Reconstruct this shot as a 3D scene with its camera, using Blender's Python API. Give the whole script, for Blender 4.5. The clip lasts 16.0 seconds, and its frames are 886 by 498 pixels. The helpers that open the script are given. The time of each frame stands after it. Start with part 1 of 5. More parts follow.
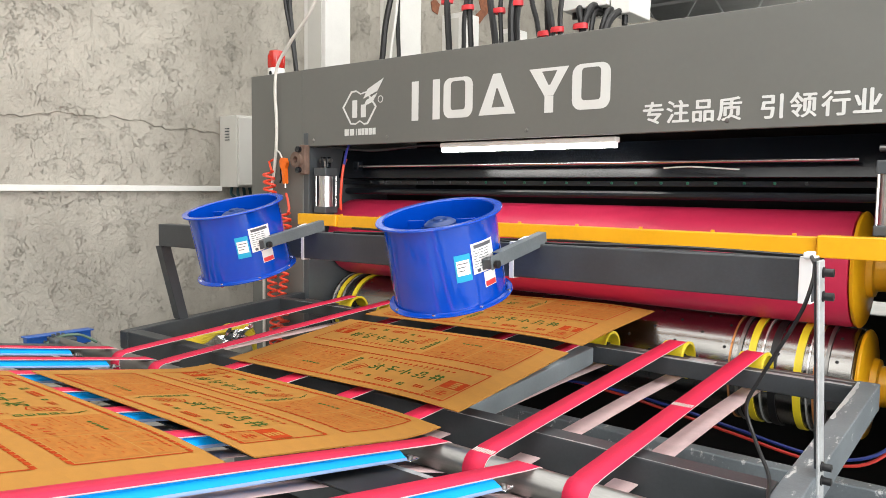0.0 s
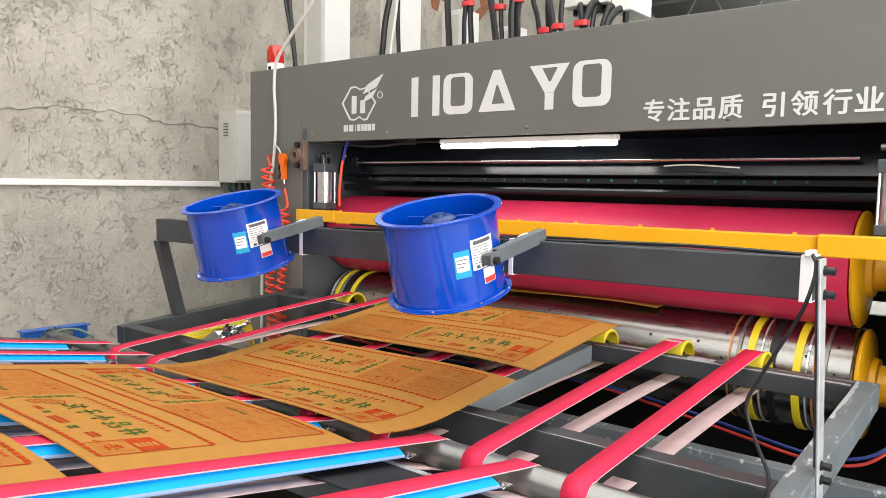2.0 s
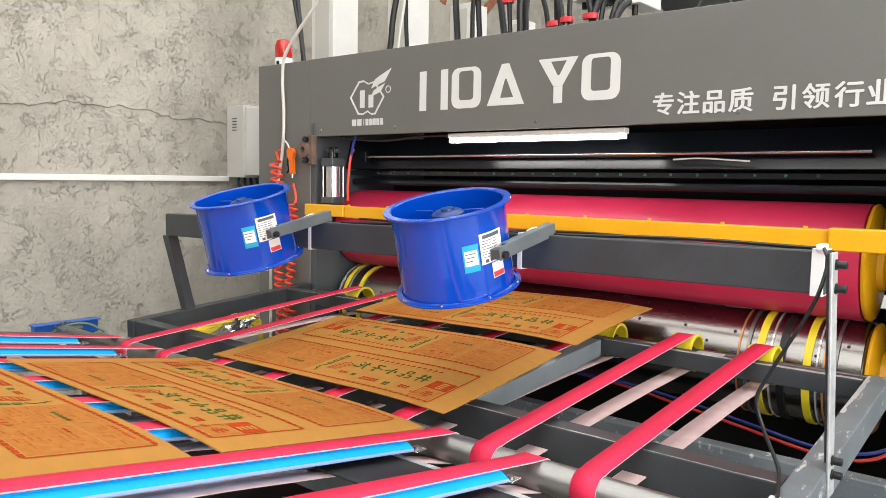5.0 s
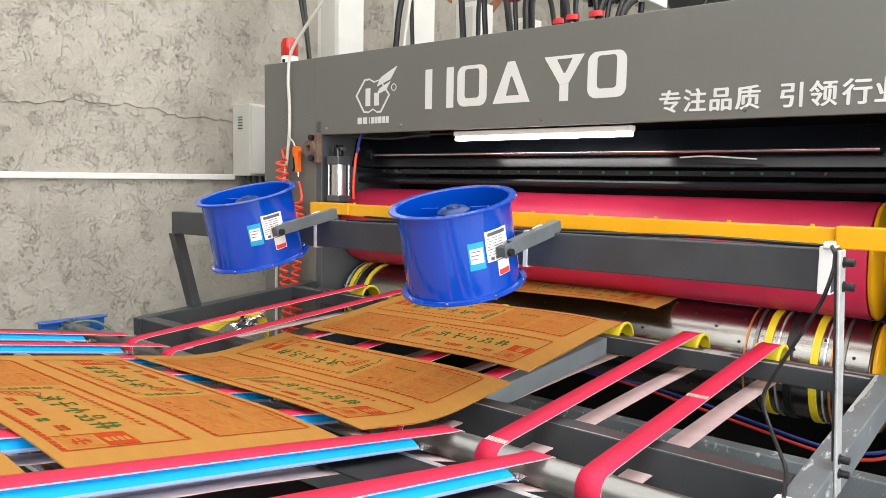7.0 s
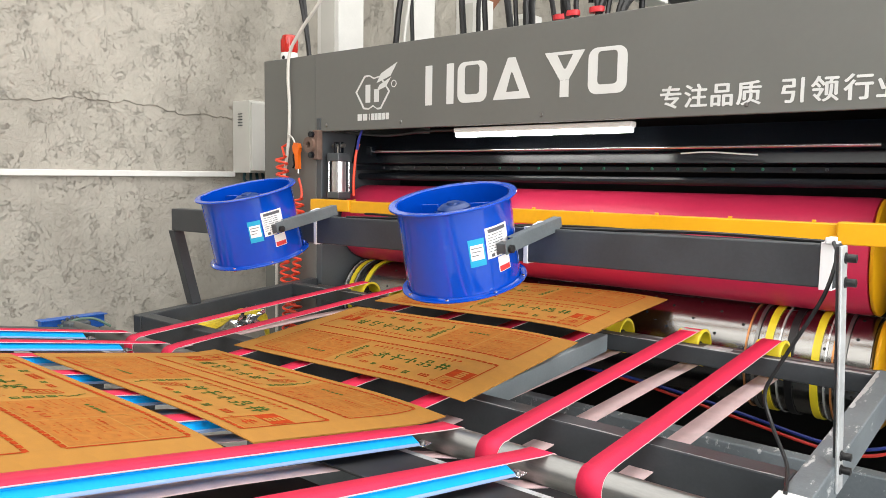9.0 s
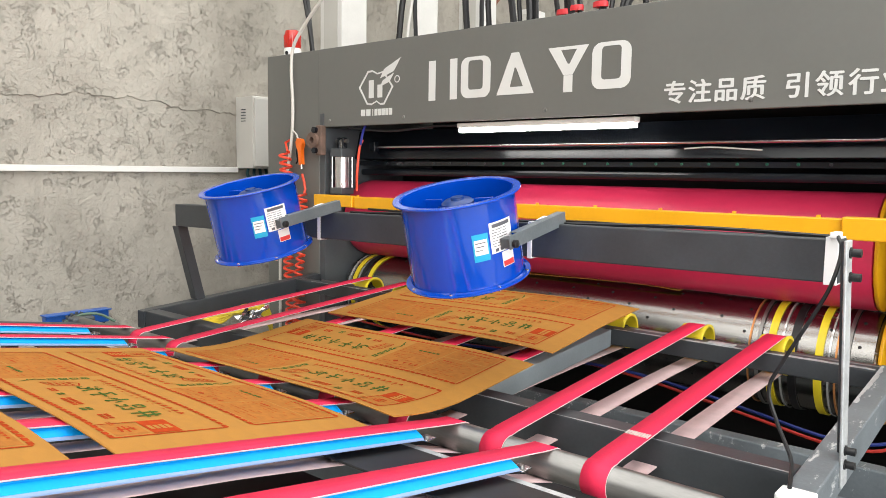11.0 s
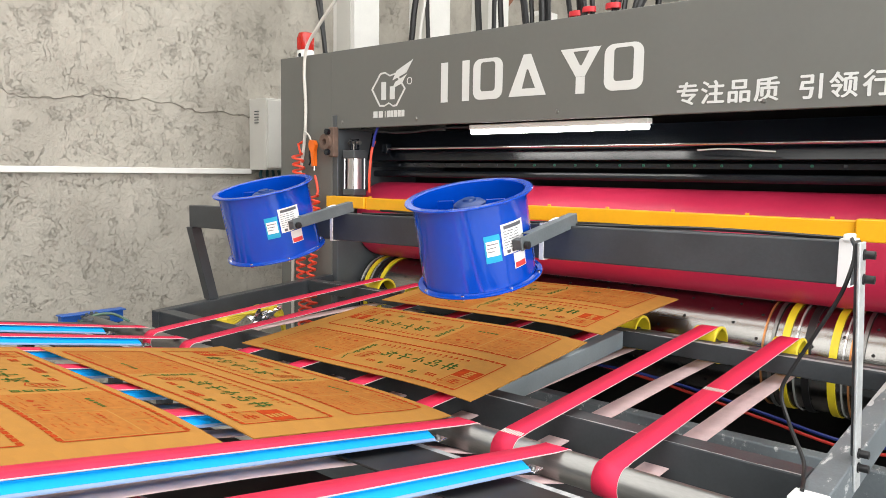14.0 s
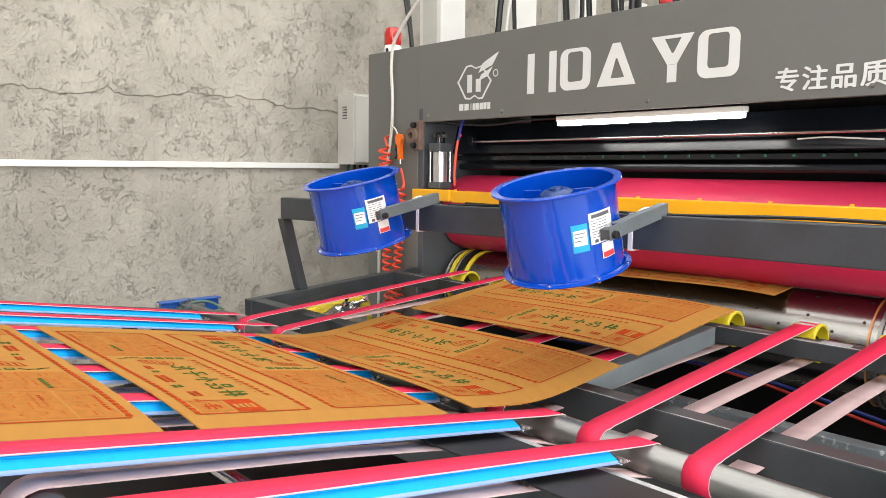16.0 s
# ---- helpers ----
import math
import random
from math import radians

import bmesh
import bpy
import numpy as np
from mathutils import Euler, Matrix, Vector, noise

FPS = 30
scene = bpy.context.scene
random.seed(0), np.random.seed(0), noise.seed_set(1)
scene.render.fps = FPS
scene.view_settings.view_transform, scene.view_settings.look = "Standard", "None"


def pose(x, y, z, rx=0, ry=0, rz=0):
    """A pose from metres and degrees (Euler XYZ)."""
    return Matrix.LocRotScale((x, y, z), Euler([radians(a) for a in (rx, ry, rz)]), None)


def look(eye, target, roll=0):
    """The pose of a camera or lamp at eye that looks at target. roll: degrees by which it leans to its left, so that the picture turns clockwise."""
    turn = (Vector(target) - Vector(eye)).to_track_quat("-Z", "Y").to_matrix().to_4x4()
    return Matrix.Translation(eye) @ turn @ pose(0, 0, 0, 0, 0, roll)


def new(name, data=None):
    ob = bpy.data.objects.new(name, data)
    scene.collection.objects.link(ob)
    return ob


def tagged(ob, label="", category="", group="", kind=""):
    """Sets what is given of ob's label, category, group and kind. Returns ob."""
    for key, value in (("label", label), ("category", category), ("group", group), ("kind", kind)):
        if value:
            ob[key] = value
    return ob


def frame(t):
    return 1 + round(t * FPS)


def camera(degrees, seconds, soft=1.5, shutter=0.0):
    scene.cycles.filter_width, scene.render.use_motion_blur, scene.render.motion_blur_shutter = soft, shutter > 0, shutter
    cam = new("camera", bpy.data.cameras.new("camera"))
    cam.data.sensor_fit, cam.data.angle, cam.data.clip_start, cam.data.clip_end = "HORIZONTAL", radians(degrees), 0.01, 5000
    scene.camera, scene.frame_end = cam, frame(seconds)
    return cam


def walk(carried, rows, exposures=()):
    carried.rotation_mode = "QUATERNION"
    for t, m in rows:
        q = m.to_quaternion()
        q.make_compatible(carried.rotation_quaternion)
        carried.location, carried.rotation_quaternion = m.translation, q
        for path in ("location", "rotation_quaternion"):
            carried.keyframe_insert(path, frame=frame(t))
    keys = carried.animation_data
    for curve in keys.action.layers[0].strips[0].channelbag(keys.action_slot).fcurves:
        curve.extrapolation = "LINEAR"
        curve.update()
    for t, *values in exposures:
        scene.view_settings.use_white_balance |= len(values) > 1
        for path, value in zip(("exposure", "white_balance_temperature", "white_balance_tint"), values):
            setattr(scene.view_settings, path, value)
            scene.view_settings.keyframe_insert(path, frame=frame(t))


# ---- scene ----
cam = camera(61.0, 16.0, soft=0.7)
PATH = [
    (0, (3.669, -2.747, 1.572), (2.416, -1.195, 1.416), 0.7),
    (0.5, (3.666, -2.741, 1.571), (2.413, -1.19, 1.411), 0.8),
    (1, (3.662, -2.74, 1.569), (2.412, -1.187, 1.407), 0.9),
    (1.5, (3.659, -2.743, 1.571), (2.413, -1.188, 1.408), 1.0),
    (2, (3.66, -2.741, 1.567), (2.412, -1.187, 1.405), 1.1),
    (2.5, (3.661, -2.744, 1.569), (2.41, -1.192, 1.405), 1.1),
    (3, (3.661, -2.743, 1.567), (2.404, -1.196, 1.401), 1.1),
    (3.5, (3.66, -2.738, 1.566), (2.401, -1.194, 1.396), 1.1),
    (4, (3.659, -2.739, 1.566), (2.399, -1.195, 1.392), 1.1),
    (6.5, (3.656, -2.741, 1.563), (2.383, -1.209, 1.384), 0.9),
    (7, (3.656, -2.738, 1.562), (2.381, -1.208, 1.382), 1.0),
    (7.5, (3.655, -2.735, 1.562), (2.38, -1.205, 1.378), 1.0),
    (8, (3.654, -2.735, 1.562), (2.38, -1.204, 1.376), 1.0),
    (8.5, (3.653, -2.735, 1.56), (2.379, -1.204, 1.374), 0.9),
    (9, (3.653, -2.733, 1.56), (2.377, -1.204, 1.372), 0.9),
    (11.5, (3.651, -2.736, 1.557), (2.368, -1.216, 1.357), 0.9),
    (12, (3.654, -2.736, 1.557), (2.364, -1.22, 1.359), 0.9),
    (12.5, (3.655, -2.739, 1.558), (2.361, -1.227, 1.362), 0.8),
    (13, (3.656, -2.741, 1.554), (2.359, -1.23, 1.361), 0.8),
    (13.5, (3.656, -2.742, 1.557), (2.357, -1.234, 1.363), 0.8),
    (14, (3.656, -2.741, 1.557), (2.351, -1.238, 1.362), 0.9),
    (14.5, (3.655, -2.737, 1.551), (2.335, -1.246, 1.359), 1.0),
    (15, (3.658, -2.728, 1.541), (2.313, -1.261, 1.353), 1.0),
    (15.5, (3.656, -2.730, 1.538), (2.271, -1.299, 1.345), 0.9),
    (16, (3.651, -2.745, 1.535), (2.188, -1.397, 1.329), 0.7),
]
walk(cam, [(t, look(eye, target, roll)) for t, eye, target, roll in PATH])

# ---- light ----
world = bpy.data.worlds.new("world")
scene.world = world
world.use_nodes = True
_wn = world.node_tree.nodes
_sky = _wn.new("ShaderNodeTexSky")
_sky.sky_type, _sky.sun_disc, _sky.sun_elevation, _sky.sun_rotation = "NISHITA", False, radians(50), radians(200)
_wn["Background"].inputs["Strength"].default_value = 0.12
world.node_tree.links.new(_sky.outputs[0], _wn["Background"].inputs["Color"])


def area_lamp(name, m, sx, sy, watts, colour):
    lamp = bpy.data.lights.new(name, "AREA")
    lamp.shape, lamp.size, lamp.size_y, lamp.energy, lamp.color = "RECTANGLE", sx, sy, watts, colour
    ob = new(name, lamp)
    ob.matrix_basis = m
    return ob


# skylight strips in the hall roof and the open hall gate behind the camera
area_lamp("skylight_lamp", look((3.0, -3.2, 5.25), (3.0, -3.19, 0)), 6.0, 15.0, 730, (1.0, 0.985, 0.95))
area_lamp("far_skylight_lamp", look((3.0, 14.0, 5.25), (3.0, 14.01, 0)), 6.0, 10.0, 900, (1.0, 0.985, 0.95))
area_lamp("gate_lamp", look((9.3, -4.0, 2.3), (0.0, -2.0, 1.5)), 9.0, 4.2, 800, (1.0, 0.985, 0.96))
scene.view_settings.exposure = 0.0


# ---- materials ----
def material(name, colour, rough=0.5, metal=0.0, vary=0.12, scale=6.0, bump=0.0, bump_scale=60.0, spec=0.5, colour2=None, stretch=(1, 1, 1), rand=0.0, coat=0.0):
    mat = bpy.data.materials.new(name)
    mat.use_nodes = True
    nt = mat.node_tree
    n, l = nt.nodes, nt.links
    b = n["Principled BSDF"]
    b.inputs["Roughness"].default_value, b.inputs["Metallic"].default_value = rough, metal
    b.inputs["Specular IOR Level"].default_value = spec
    b.inputs["Coat Weight"].default_value = coat
    tc = n.new("ShaderNodeTexCoord")
    mp = n.new("ShaderNodeMapping")
    mp.inputs["Scale"].default_value = stretch
    l.new(tc.outputs["Object"], mp.inputs["Vector"])
    big = n.new("ShaderNodeTexNoise")
    big.inputs["Scale"].default_value, big.inputs["Detail"].default_value = scale, 6
    l.new(mp.outputs[0], big.inputs["Vector"])
    fine = n.new("ShaderNodeTexNoise")
    fine.inputs["Scale"].default_value, fine.inputs["Detail"].default_value = scale * 14, 4
    l.new(mp.outputs[0], fine.inputs["Vector"])
    ramp = n.new("ShaderNodeValToRGB")
    c2 = colour2 or tuple(max(0.0, c * (1 - vary)) for c in colour)
    ramp.color_ramp.elements[0].position, ramp.color_ramp.elements[1].position = 0.36, 0.64
    ramp.color_ramp.elements[0].color, ramp.color_ramp.elements[1].color = (*c2, 1), (*colour, 1)
    l.new(big.outputs["Fac"], ramp.inputs["Fac"])
    hsv = n.new("ShaderNodeHueSaturation")
    mr = n.new("ShaderNodeMapRange")
    mr.inputs["To Min"].default_value, mr.inputs["To Max"].default_value = 1 - vary * 0.7, 1 + vary * 0.7
    l.new(fine.outputs["Fac"], mr.inputs["Value"])
    l.new(ramp.outputs["Color"], hsv.inputs["Color"])
    l.new(mr.outputs[0], hsv.inputs["Value"])
    l.new(hsv.outputs["Color"], b.inputs["Base Color"])
    rr = n.new("ShaderNodeMapRange")
    rr.inputs["To Min"].default_value, rr.inputs["To Max"].default_value = max(0.02, rough - 0.1), min(1.0, rough + 0.1)
    l.new(big.outputs["Fac"], rr.inputs["Value"])
    l.new(rr.outputs[0], b.inputs["Roughness"])
    if bump:
        bn = n.new("ShaderNodeTexNoise")
        bn.inputs["Scale"].default_value, bn.inputs["Detail"].default_value = bump_scale, 5
        l.new(mp.outputs[0], bn.inputs["Vector"])
        bp = n.new("ShaderNodeBump")
        bp.inputs["Strength"].default_value, bp.inputs["Distance"].default_value = bump, 0.01
        l.new(bn.outputs["Fac"], bp.inputs["Height"])
        l.new(bp.outputs["Normal"], b.inputs["Normal"])
    return mat


def glowing(name, colour, strength):
    mat = bpy.data.materials.new(name)
    mat.use_nodes = True
    b = mat.node_tree.nodes["Principled BSDF"]
    b.inputs["Base Color"].default_value = (*colour, 1)
    b.inputs["Emission Color"].default_value, b.inputs["Emission Strength"].default_value = (*colour, 1), strength
    return mat


M_GREY = material("grey_panel_paint", (0.136, 0.138, 0.126), 0.42, 0.0, 0.05, 3.0, 0.03, 400)
M_DARKGREY = material("dark_grey_paint", (0.075, 0.082, 0.088), 0.45, 0.0, 0.14, 7.0, 0.05, 200)
M_FRAME = material("blue_grey_frame_paint", (0.13, 0.15, 0.16), 0.45, 0.0, 0.2, 9.0, 0.06, 150)
M_BLACK = material("black_enamel", (0.008, 0.011, 0.016), 0.22, 0.0, 0.3, 5.0)
# near-black base: shade of enclosed and recessed places put into the colour
M_DEEPSHADE = material("deep_shade_black", (0.014, 0.014, 0.015), 0.55, 0.0, 0.3, 5.0)
M_RED = material("crimson_rubber", (0.60, 0.026, 0.085), 0.42, 0.0, 0.1, 4.0, 0.02, 200)
M_BELT = material("pink_red_belt", (0.70, 0.022, 0.075), 0.6, 0.0, 0.1, 14.0, 0.08, 500, 0.3)
M_BELTBACK = material("pale_belt_back", (0.74, 0.54, 0.54), 0.75, 0.0, 0.12, 16.0, 0.1, 500)
M_STEEL = material("satin_steel", (0.27, 0.265, 0.255), 0.36, 0.85, 0.2, 6.0, 0.03, 60, stretch=(0.6, 3, 3))
M_CHROME = material("bright_steel", (0.72, 0.72, 0.73), 0.2, 1.0, 0.06, 9.0)
M_YELLOW = material("safety_yellow_paint", (0.85, 0.42, 0.01), 0.35, 0.0, 0.08, 5.0)
M_LEMON = material("lemon_plastic", (0.85, 0.68, 0.03), 0.4, 0.0, 0.08, 8.0)
M_BLUE = material("gloss_blue_paint", (0.001, 0.06, 0.47), 0.12, 0.0, 0.06, 4.0, 0.012, 25, coat=0.35)
M_SKYBLUE = material("sky_blue_rail_paint", (0.0, 0.34, 0.88), 0.6, 0.0, 0.08, 8.0, 0, 60, 0.2)
M_WHITE = material("white_paint", (0.78, 0.77, 0.74), 0.45, 0.0, 0.05, 5.0)
M_LABEL = material("white_label", (0.8, 0.8, 0.8), 0.5, 0.0, 0.03, 5.0)
M_CABLE = material("black_cable", (0.012, 0.012, 0.013), 0.45, 0.0, 0.2, 20.0)
M_CORAL = material("orange_red_hose", (0.8, 0.07, 0.03), 0.35, 0.0, 0.08, 20.0)
M_CARD = material("kraft_cardboard", (0.40, 0.188, 0.038), 0.8, 0.0, 0.09, 30.0, 0.05, 300, 0.2)
M_INKRED = material("red_ink", (0.41, 0.050, 0.008), 0.85, 0.0, 0.2, 60.0, spec=0.1)
M_INKORANGE = material("orange_ink_wash", (0.40, 0.152, 0.032), 0.85, 0.0, 0.16, 60.0, spec=0.1)
M_INKPALE = material("thin_red_ink", (0.40, 0.105, 0.018), 0.85, 0.0, 0.2, 80.0, spec=0.1)
M_INKGREEN = material("green_ink", (0.070, 0.120, 0.022), 0.85, 0.0, 0.25, 60.0, spec=0.1)
M_FLOOR = material("grey_concrete_floor", (0.42, 0.41, 0.39), 0.7, 0.0, 0.2, 2.0, 0.1, 40)


# ---- building tools ----
def part(name, bm, mat, parent=None, label="", smooth=False):
    me = bpy.data.meshes.new(name)
    bmesh.ops.recalc_face_normals(bm, faces=bm.faces)
    if smooth:
        for f in bm.faces:
            f.smooth = True
    bm.to_mesh(me)
    bm.free()
    if smooth:
        me.set_sharp_from_angle(angle=radians(38))
    for m in mat if isinstance(mat, (list, tuple)) else (mat,):
        me.materials.append(m)
    ob = new(name, me)
    if parent:
        ob.parent = parent
    if label:
        ob["label"] = label
    return ob


def root(name, m, label, category, group="", kind=""):
    ob = new(name)
    ob.empty_display_size = 0.05
    ob.matrix_basis = m
    return tagged(ob, label, category, group, kind)


def box(bm, a, b, bevel=0.0, m=None):
    """A box between two corners, with its edges bevelled."""
    size = [abs(q - p) for p, q in zip(a, b)]
    mid = [(p + q) / 2 for p, q in zip(a, b)]
    t = Matrix.Translation(mid) @ Matrix.Diagonal((*size, 1))
    r = bmesh.ops.create_cube(bm, size=1, matrix=(m @ t) if m else t)
    if bevel:
        es = {e for v in r["verts"] for e in v.link_edges}
        bmesh.ops.bevel(bm, geom=list(es), offset=bevel, segments=2, affect="EDGES", profile=0.5)
    return bm


def turned(bm, profile, m=None, segs=32, close=False):
    """A solid of revolution about local z: profile of (radius, z)."""
    rings = []
    for r, z in profile:
        ring = []
        for i in range(segs):
            a = 2 * math.pi * i / segs
            v = Vector((r * math.cos(a), r * math.sin(a), z))
            ring.append(bm.verts.new(m @ v if m else v))
        rings.append(ring)
    pairs = list(zip(rings, rings[1:])) + ([(rings[-1], rings[0])] if close else [])
    for p, q in pairs:
        for i in range(segs):
            bm.faces.new((p[i], p[(i + 1) % segs], q[(i + 1) % segs], q[i]))
    if not close:
        for ring, (r, z) in ((rings[0], profile[0]), (rings[-1], profile[-1])):
            if r > 1e-6:
                bm.faces.new(ring)
    return bm


def tube_path(bm, pts, r, segs=8):
    """A round hose along points."""
    pts = [Vector(p) for p in pts]
    rings, up = [], Vector((0.13, 0.31, 0.94)).normalized()
    for i, p in enumerate(pts):
        d = (pts[min(i + 1, len(pts) - 1)] - pts[max(i - 1, 0)]).normalized()
        s = d.cross(up)
        if s.length < 1e-3:
            s = d.cross(Vector((1, 0, 0)))
        s.normalize()
        up = s.cross(d)
        rings.append([bm.verts.new(p + r * (math.cos(2 * math.pi * k / segs) * s + math.sin(2 * math.pi * k / segs) * up)) for k in range(segs)])
    for p, q in zip(rings, rings[1:]):
        for k in range(segs):
            bm.faces.new((p[k], p[(k + 1) % segs], q[(k + 1) % segs], q[k]))
    bm.faces.new(rings[0])
    bm.faces.new(rings[-1])
    return bm


def smooth_path(pts, n=8):
    """Catmull-Rom through the points."""
    pts = [Vector(p) for p in pts]
    ext = [2 * pts[0] - pts[1]] + pts + [2 * pts[-1] - pts[-2]]
    out = []
    for i in range(1, len(ext) - 2):
        a, b, c, d = ext[i - 1:i + 3]
        for k in range(n):
            u = k / n
            out.append(0.5 * ((2 * b) + (c - a) * u + (2 * a - 5 * b + 4 * c - d) * u * u + (3 * b - a - 3 * c + d) * u ** 3))
    return out + [pts[-1]]


def flat(bm, outline, y0, y1):
    """A plate with an outline in x and z, from y0 to y1."""
    a = [bm.verts.new((x, y0, z)) for x, z in outline]
    b = [bm.verts.new((x, y1, z)) for x, z in outline]
    bm.faces.new(a)
    bm.faces.new(b[::-1])
    n = len(a)
    for i in range(n):
        bm.faces.new((a[i], a[(i + 1) % n], b[(i + 1) % n], b[i]))
    return bm


ALONG_X = Matrix.Rotation(radians(90), 4, "Y")
BM = bmesh.new


# ---- the plan ----
ZF, YF = 0.985, -0.15          # far cross tube of the delivery frame
ZN, YN = 0.922, -1.0           # near cross tube
XL, XR = 0.47, 3.225           # inner lines of the side tubes
S1 = (ZF - ZN) / (YF - YN)     # rise of the frame towards the machine
YV, ZV = -1.26, 0.925          # roller in the dip
S2 = 0.169                     # rise of the outfeed away from the machine
YE = -3.75                     # far end of the outfeed
FRAME_BELTS = [0.862, 1.133, 1.42, 1.705, 2.0, 2.292, 2.602, 2.883]
OUT_BELTS = [0.745, 1.03, 1.31, 1.60, 1.885, 2.17, 2.455, 2.73]


def frame_z(y):
    return ZF + S1 * (y - YF)


def belt_z(y):
    """Top of the belts."""
    return ZV + S1 * (y - YV) if y > YV else ZV - 0.003 + S2 * (YV - y)


# ---- hall ----
def plaster():
    """Cement render: mottled tone, trowel scratches, pits, drips; relief from the same fields."""
    mat = material("rough_cement_plaster", (0.47, 0.44, 0.385), 0.92, 0.0, 0.16, 1.6, 0, 9.0, 0.15, (0.36, 0.335, 0.29))
    n, l = mat.node_tree.nodes, mat.node_tree.links
    b = n["Principled BSDF"]
    base = b.inputs["Base Color"].links[0].from_socket
    tc = n.new("ShaderNodeTexCoord")

    def tex(scale, detail, stretch, rough=0.6, dist=0.0, shift=0.0):
        mp = n.new("ShaderNodeMapping")
        mp.inputs["Scale"].default_value = stretch
        mp.inputs["Location"].default_value = (shift, shift, shift)
        l.new(tc.outputs["Object"], mp.inputs["Vector"])
        t = n.new("ShaderNodeTexNoise")
        t.inputs["Scale"].default_value, t.inputs["Detail"].default_value = scale, detail
        t.inputs["Roughness"].default_value, t.inputs["Distortion"].default_value = rough, dist
        l.new(mp.outputs[0], t.inputs["Vector"])
        return t.outputs["Fac"]

    def band(sock, lo, hi, a, c):
        m = n.new("ShaderNodeMapRange")
        m.interpolation_type = "SMOOTHSTEP"
        for key, v in zip(("From Min", "From Max", "To Min", "To Max"), (lo, hi, a, c)):
            m.inputs[key].default_value = v
        l.new(sock, m.inputs["Value"])
        return m.outputs[0]

    def calc(op, p, q):
        m = n.new("ShaderNodeMath")
        m.operation = op
        for i, v in enumerate((p, q)):
            if isinstance(v, float):
                m.inputs[i].default_value = v
            else:
                l.new(v, m.inputs[i])
        return m.outputs[0]

    def lines(scale, width, shift, lo, hi, pscale):
        """Thin broken lines where a warped noise passes its middle value, kept in patches."""
        w = tex(scale, 9, (1, 1, 1), 0.68, 0.9, shift)
        thin = band(calc("ABSOLUTE", calc("SUBTRACT", w, 0.5), 0.0), 0.0, width, 1.0, 0.0)
        return calc("MULTIPLY", thin, band(tex(pscale, 5, (1, 1, 1.2), 0.7, 0.0, shift + 3), lo, hi, 0.0, 1.0))

    up_field = tex(2.6, 8, (1, 1, 0.22), 0.7, 0.5, 13.0)
    upright = calc("MULTIPLY", band(calc("ABSOLUTE", calc("SUBTRACT", up_field, 0.5), 0.0), 0.0, 0.004, 1.0, 0.0), band(tex(2.4, 4, (1, 1, 1), 0.7, 0.0, 21.0), 0.60, 0.66, 0.0, 1.0))
    scar = calc("MAXIMUM", calc("MAXIMUM", lines(3.4, 0.005, 0.0, 0.50, 0.58, 3.0), upright), calc("MAXIMUM", calc("MULTIPLY", lines(9.0, 0.010, 5.0, 0.53, 0.60, 4.0), 0.6), calc("MULTIPLY", lines(17.0, 0.02, 8.0, 0.50, 0.58, 6.0), 0.7)))
    pits = calc("MULTIPLY", band(tex(60, 4, (1, 1, 1)), 0.60, 0.68, 0.0, 1.0), band(tex(5.0, 5, (1, 1, 1), 0.7), 0.50, 0.6, 0.0, 0.8))
    drips = calc("MULTIPLY", band(tex(12, 3, (1, 1, 0.12)), 0.66, 0.71, 0.0, 1.0), band(tex(1.8, 2, (1, 1, 1), 0.6, 0.0, 9.0), 0.52, 0.6, 0.0, 0.8))
    dirt = calc("MINIMUM", calc("ADD", calc("ADD", scar, calc("MULTIPLY", pits, 0.6)), drips), 1.0)
    mix = n.new("ShaderNodeMix")
    mix.data_type = "RGBA"
    l.new(calc("MULTIPLY", dirt, 0.27), mix.inputs["Factor"])
    l.new(base, mix.inputs["A"])
    mix.inputs["B"].default_value = (0.17, 0.152, 0.125, 1)
    l.new(mix.outputs["Result"], b.inputs["Base Color"])
    coarse = calc("ADD", calc("MULTIPLY", tex(6.0, 10, (1, 1, 1), 0.72, 0.8), 0.7), calc("MULTIPLY", tex(34, 6, (1, 1, 1), 0.7), 0.22))
    relief = calc("SUBTRACT", coarse, calc("MULTIPLY", dirt, 0.2))
    bp = n.new("ShaderNodeBump")
    bp.inputs["Strength"].default_value, bp.inputs["Distance"].default_value = 0.9, 0.034
    l.new(relief, bp.inputs["Height"])
    l.new(bp.outputs["Normal"], b.inputs["Normal"])
    return mat


M_WALL = plaster()
M_BRICK = material("red_brick", (0.30, 0.115, 0.06), 0.9, 0.0, 0.3, 30.0, 0.4, 60)
M_ROOF = material("grey_sheet_roof", (0.62, 0.64, 0.64), 0.5, 0.2, 0.12, 2.0)
fl = part("floor", box(BM(), (-9, -14, -0.2), (10, 24, 0)), M_FLOOR)
tagged(fl, "grey concrete workshop floor", "floor", kind="structure")
XW, WT = -1.0, 4.1
CRACK = [(-14.0, 1.95), (-1.706, 1.971), (-1.583, 1.978), (-1.455, 1.948), (-1.306, 1.955), (-1.211, 1.982), (-1.163, 2.011), (-1.116, 1.972), (-0.978, 1.968), (-0.795, 1.985), (-0.632, 2.015), (-0.496, 2.003), (-0.316, 2.011), (-0.086, 1.997), (0.077, 1.956), (0.249, 1.976), (0.477, 1.952), (1.5, 1.93), (24.0, 1.9)]


def crack_z(y, rough=1.0):
    z = float(np.interp(y, [p[0] for p in CRACK], [p[1] for p in CRACK]))
    return z + rough * (0.016 * noise.noise((y * 11.1, 1, 3)) + 0.014 * noise.noise((y * 37, 2, 3)))


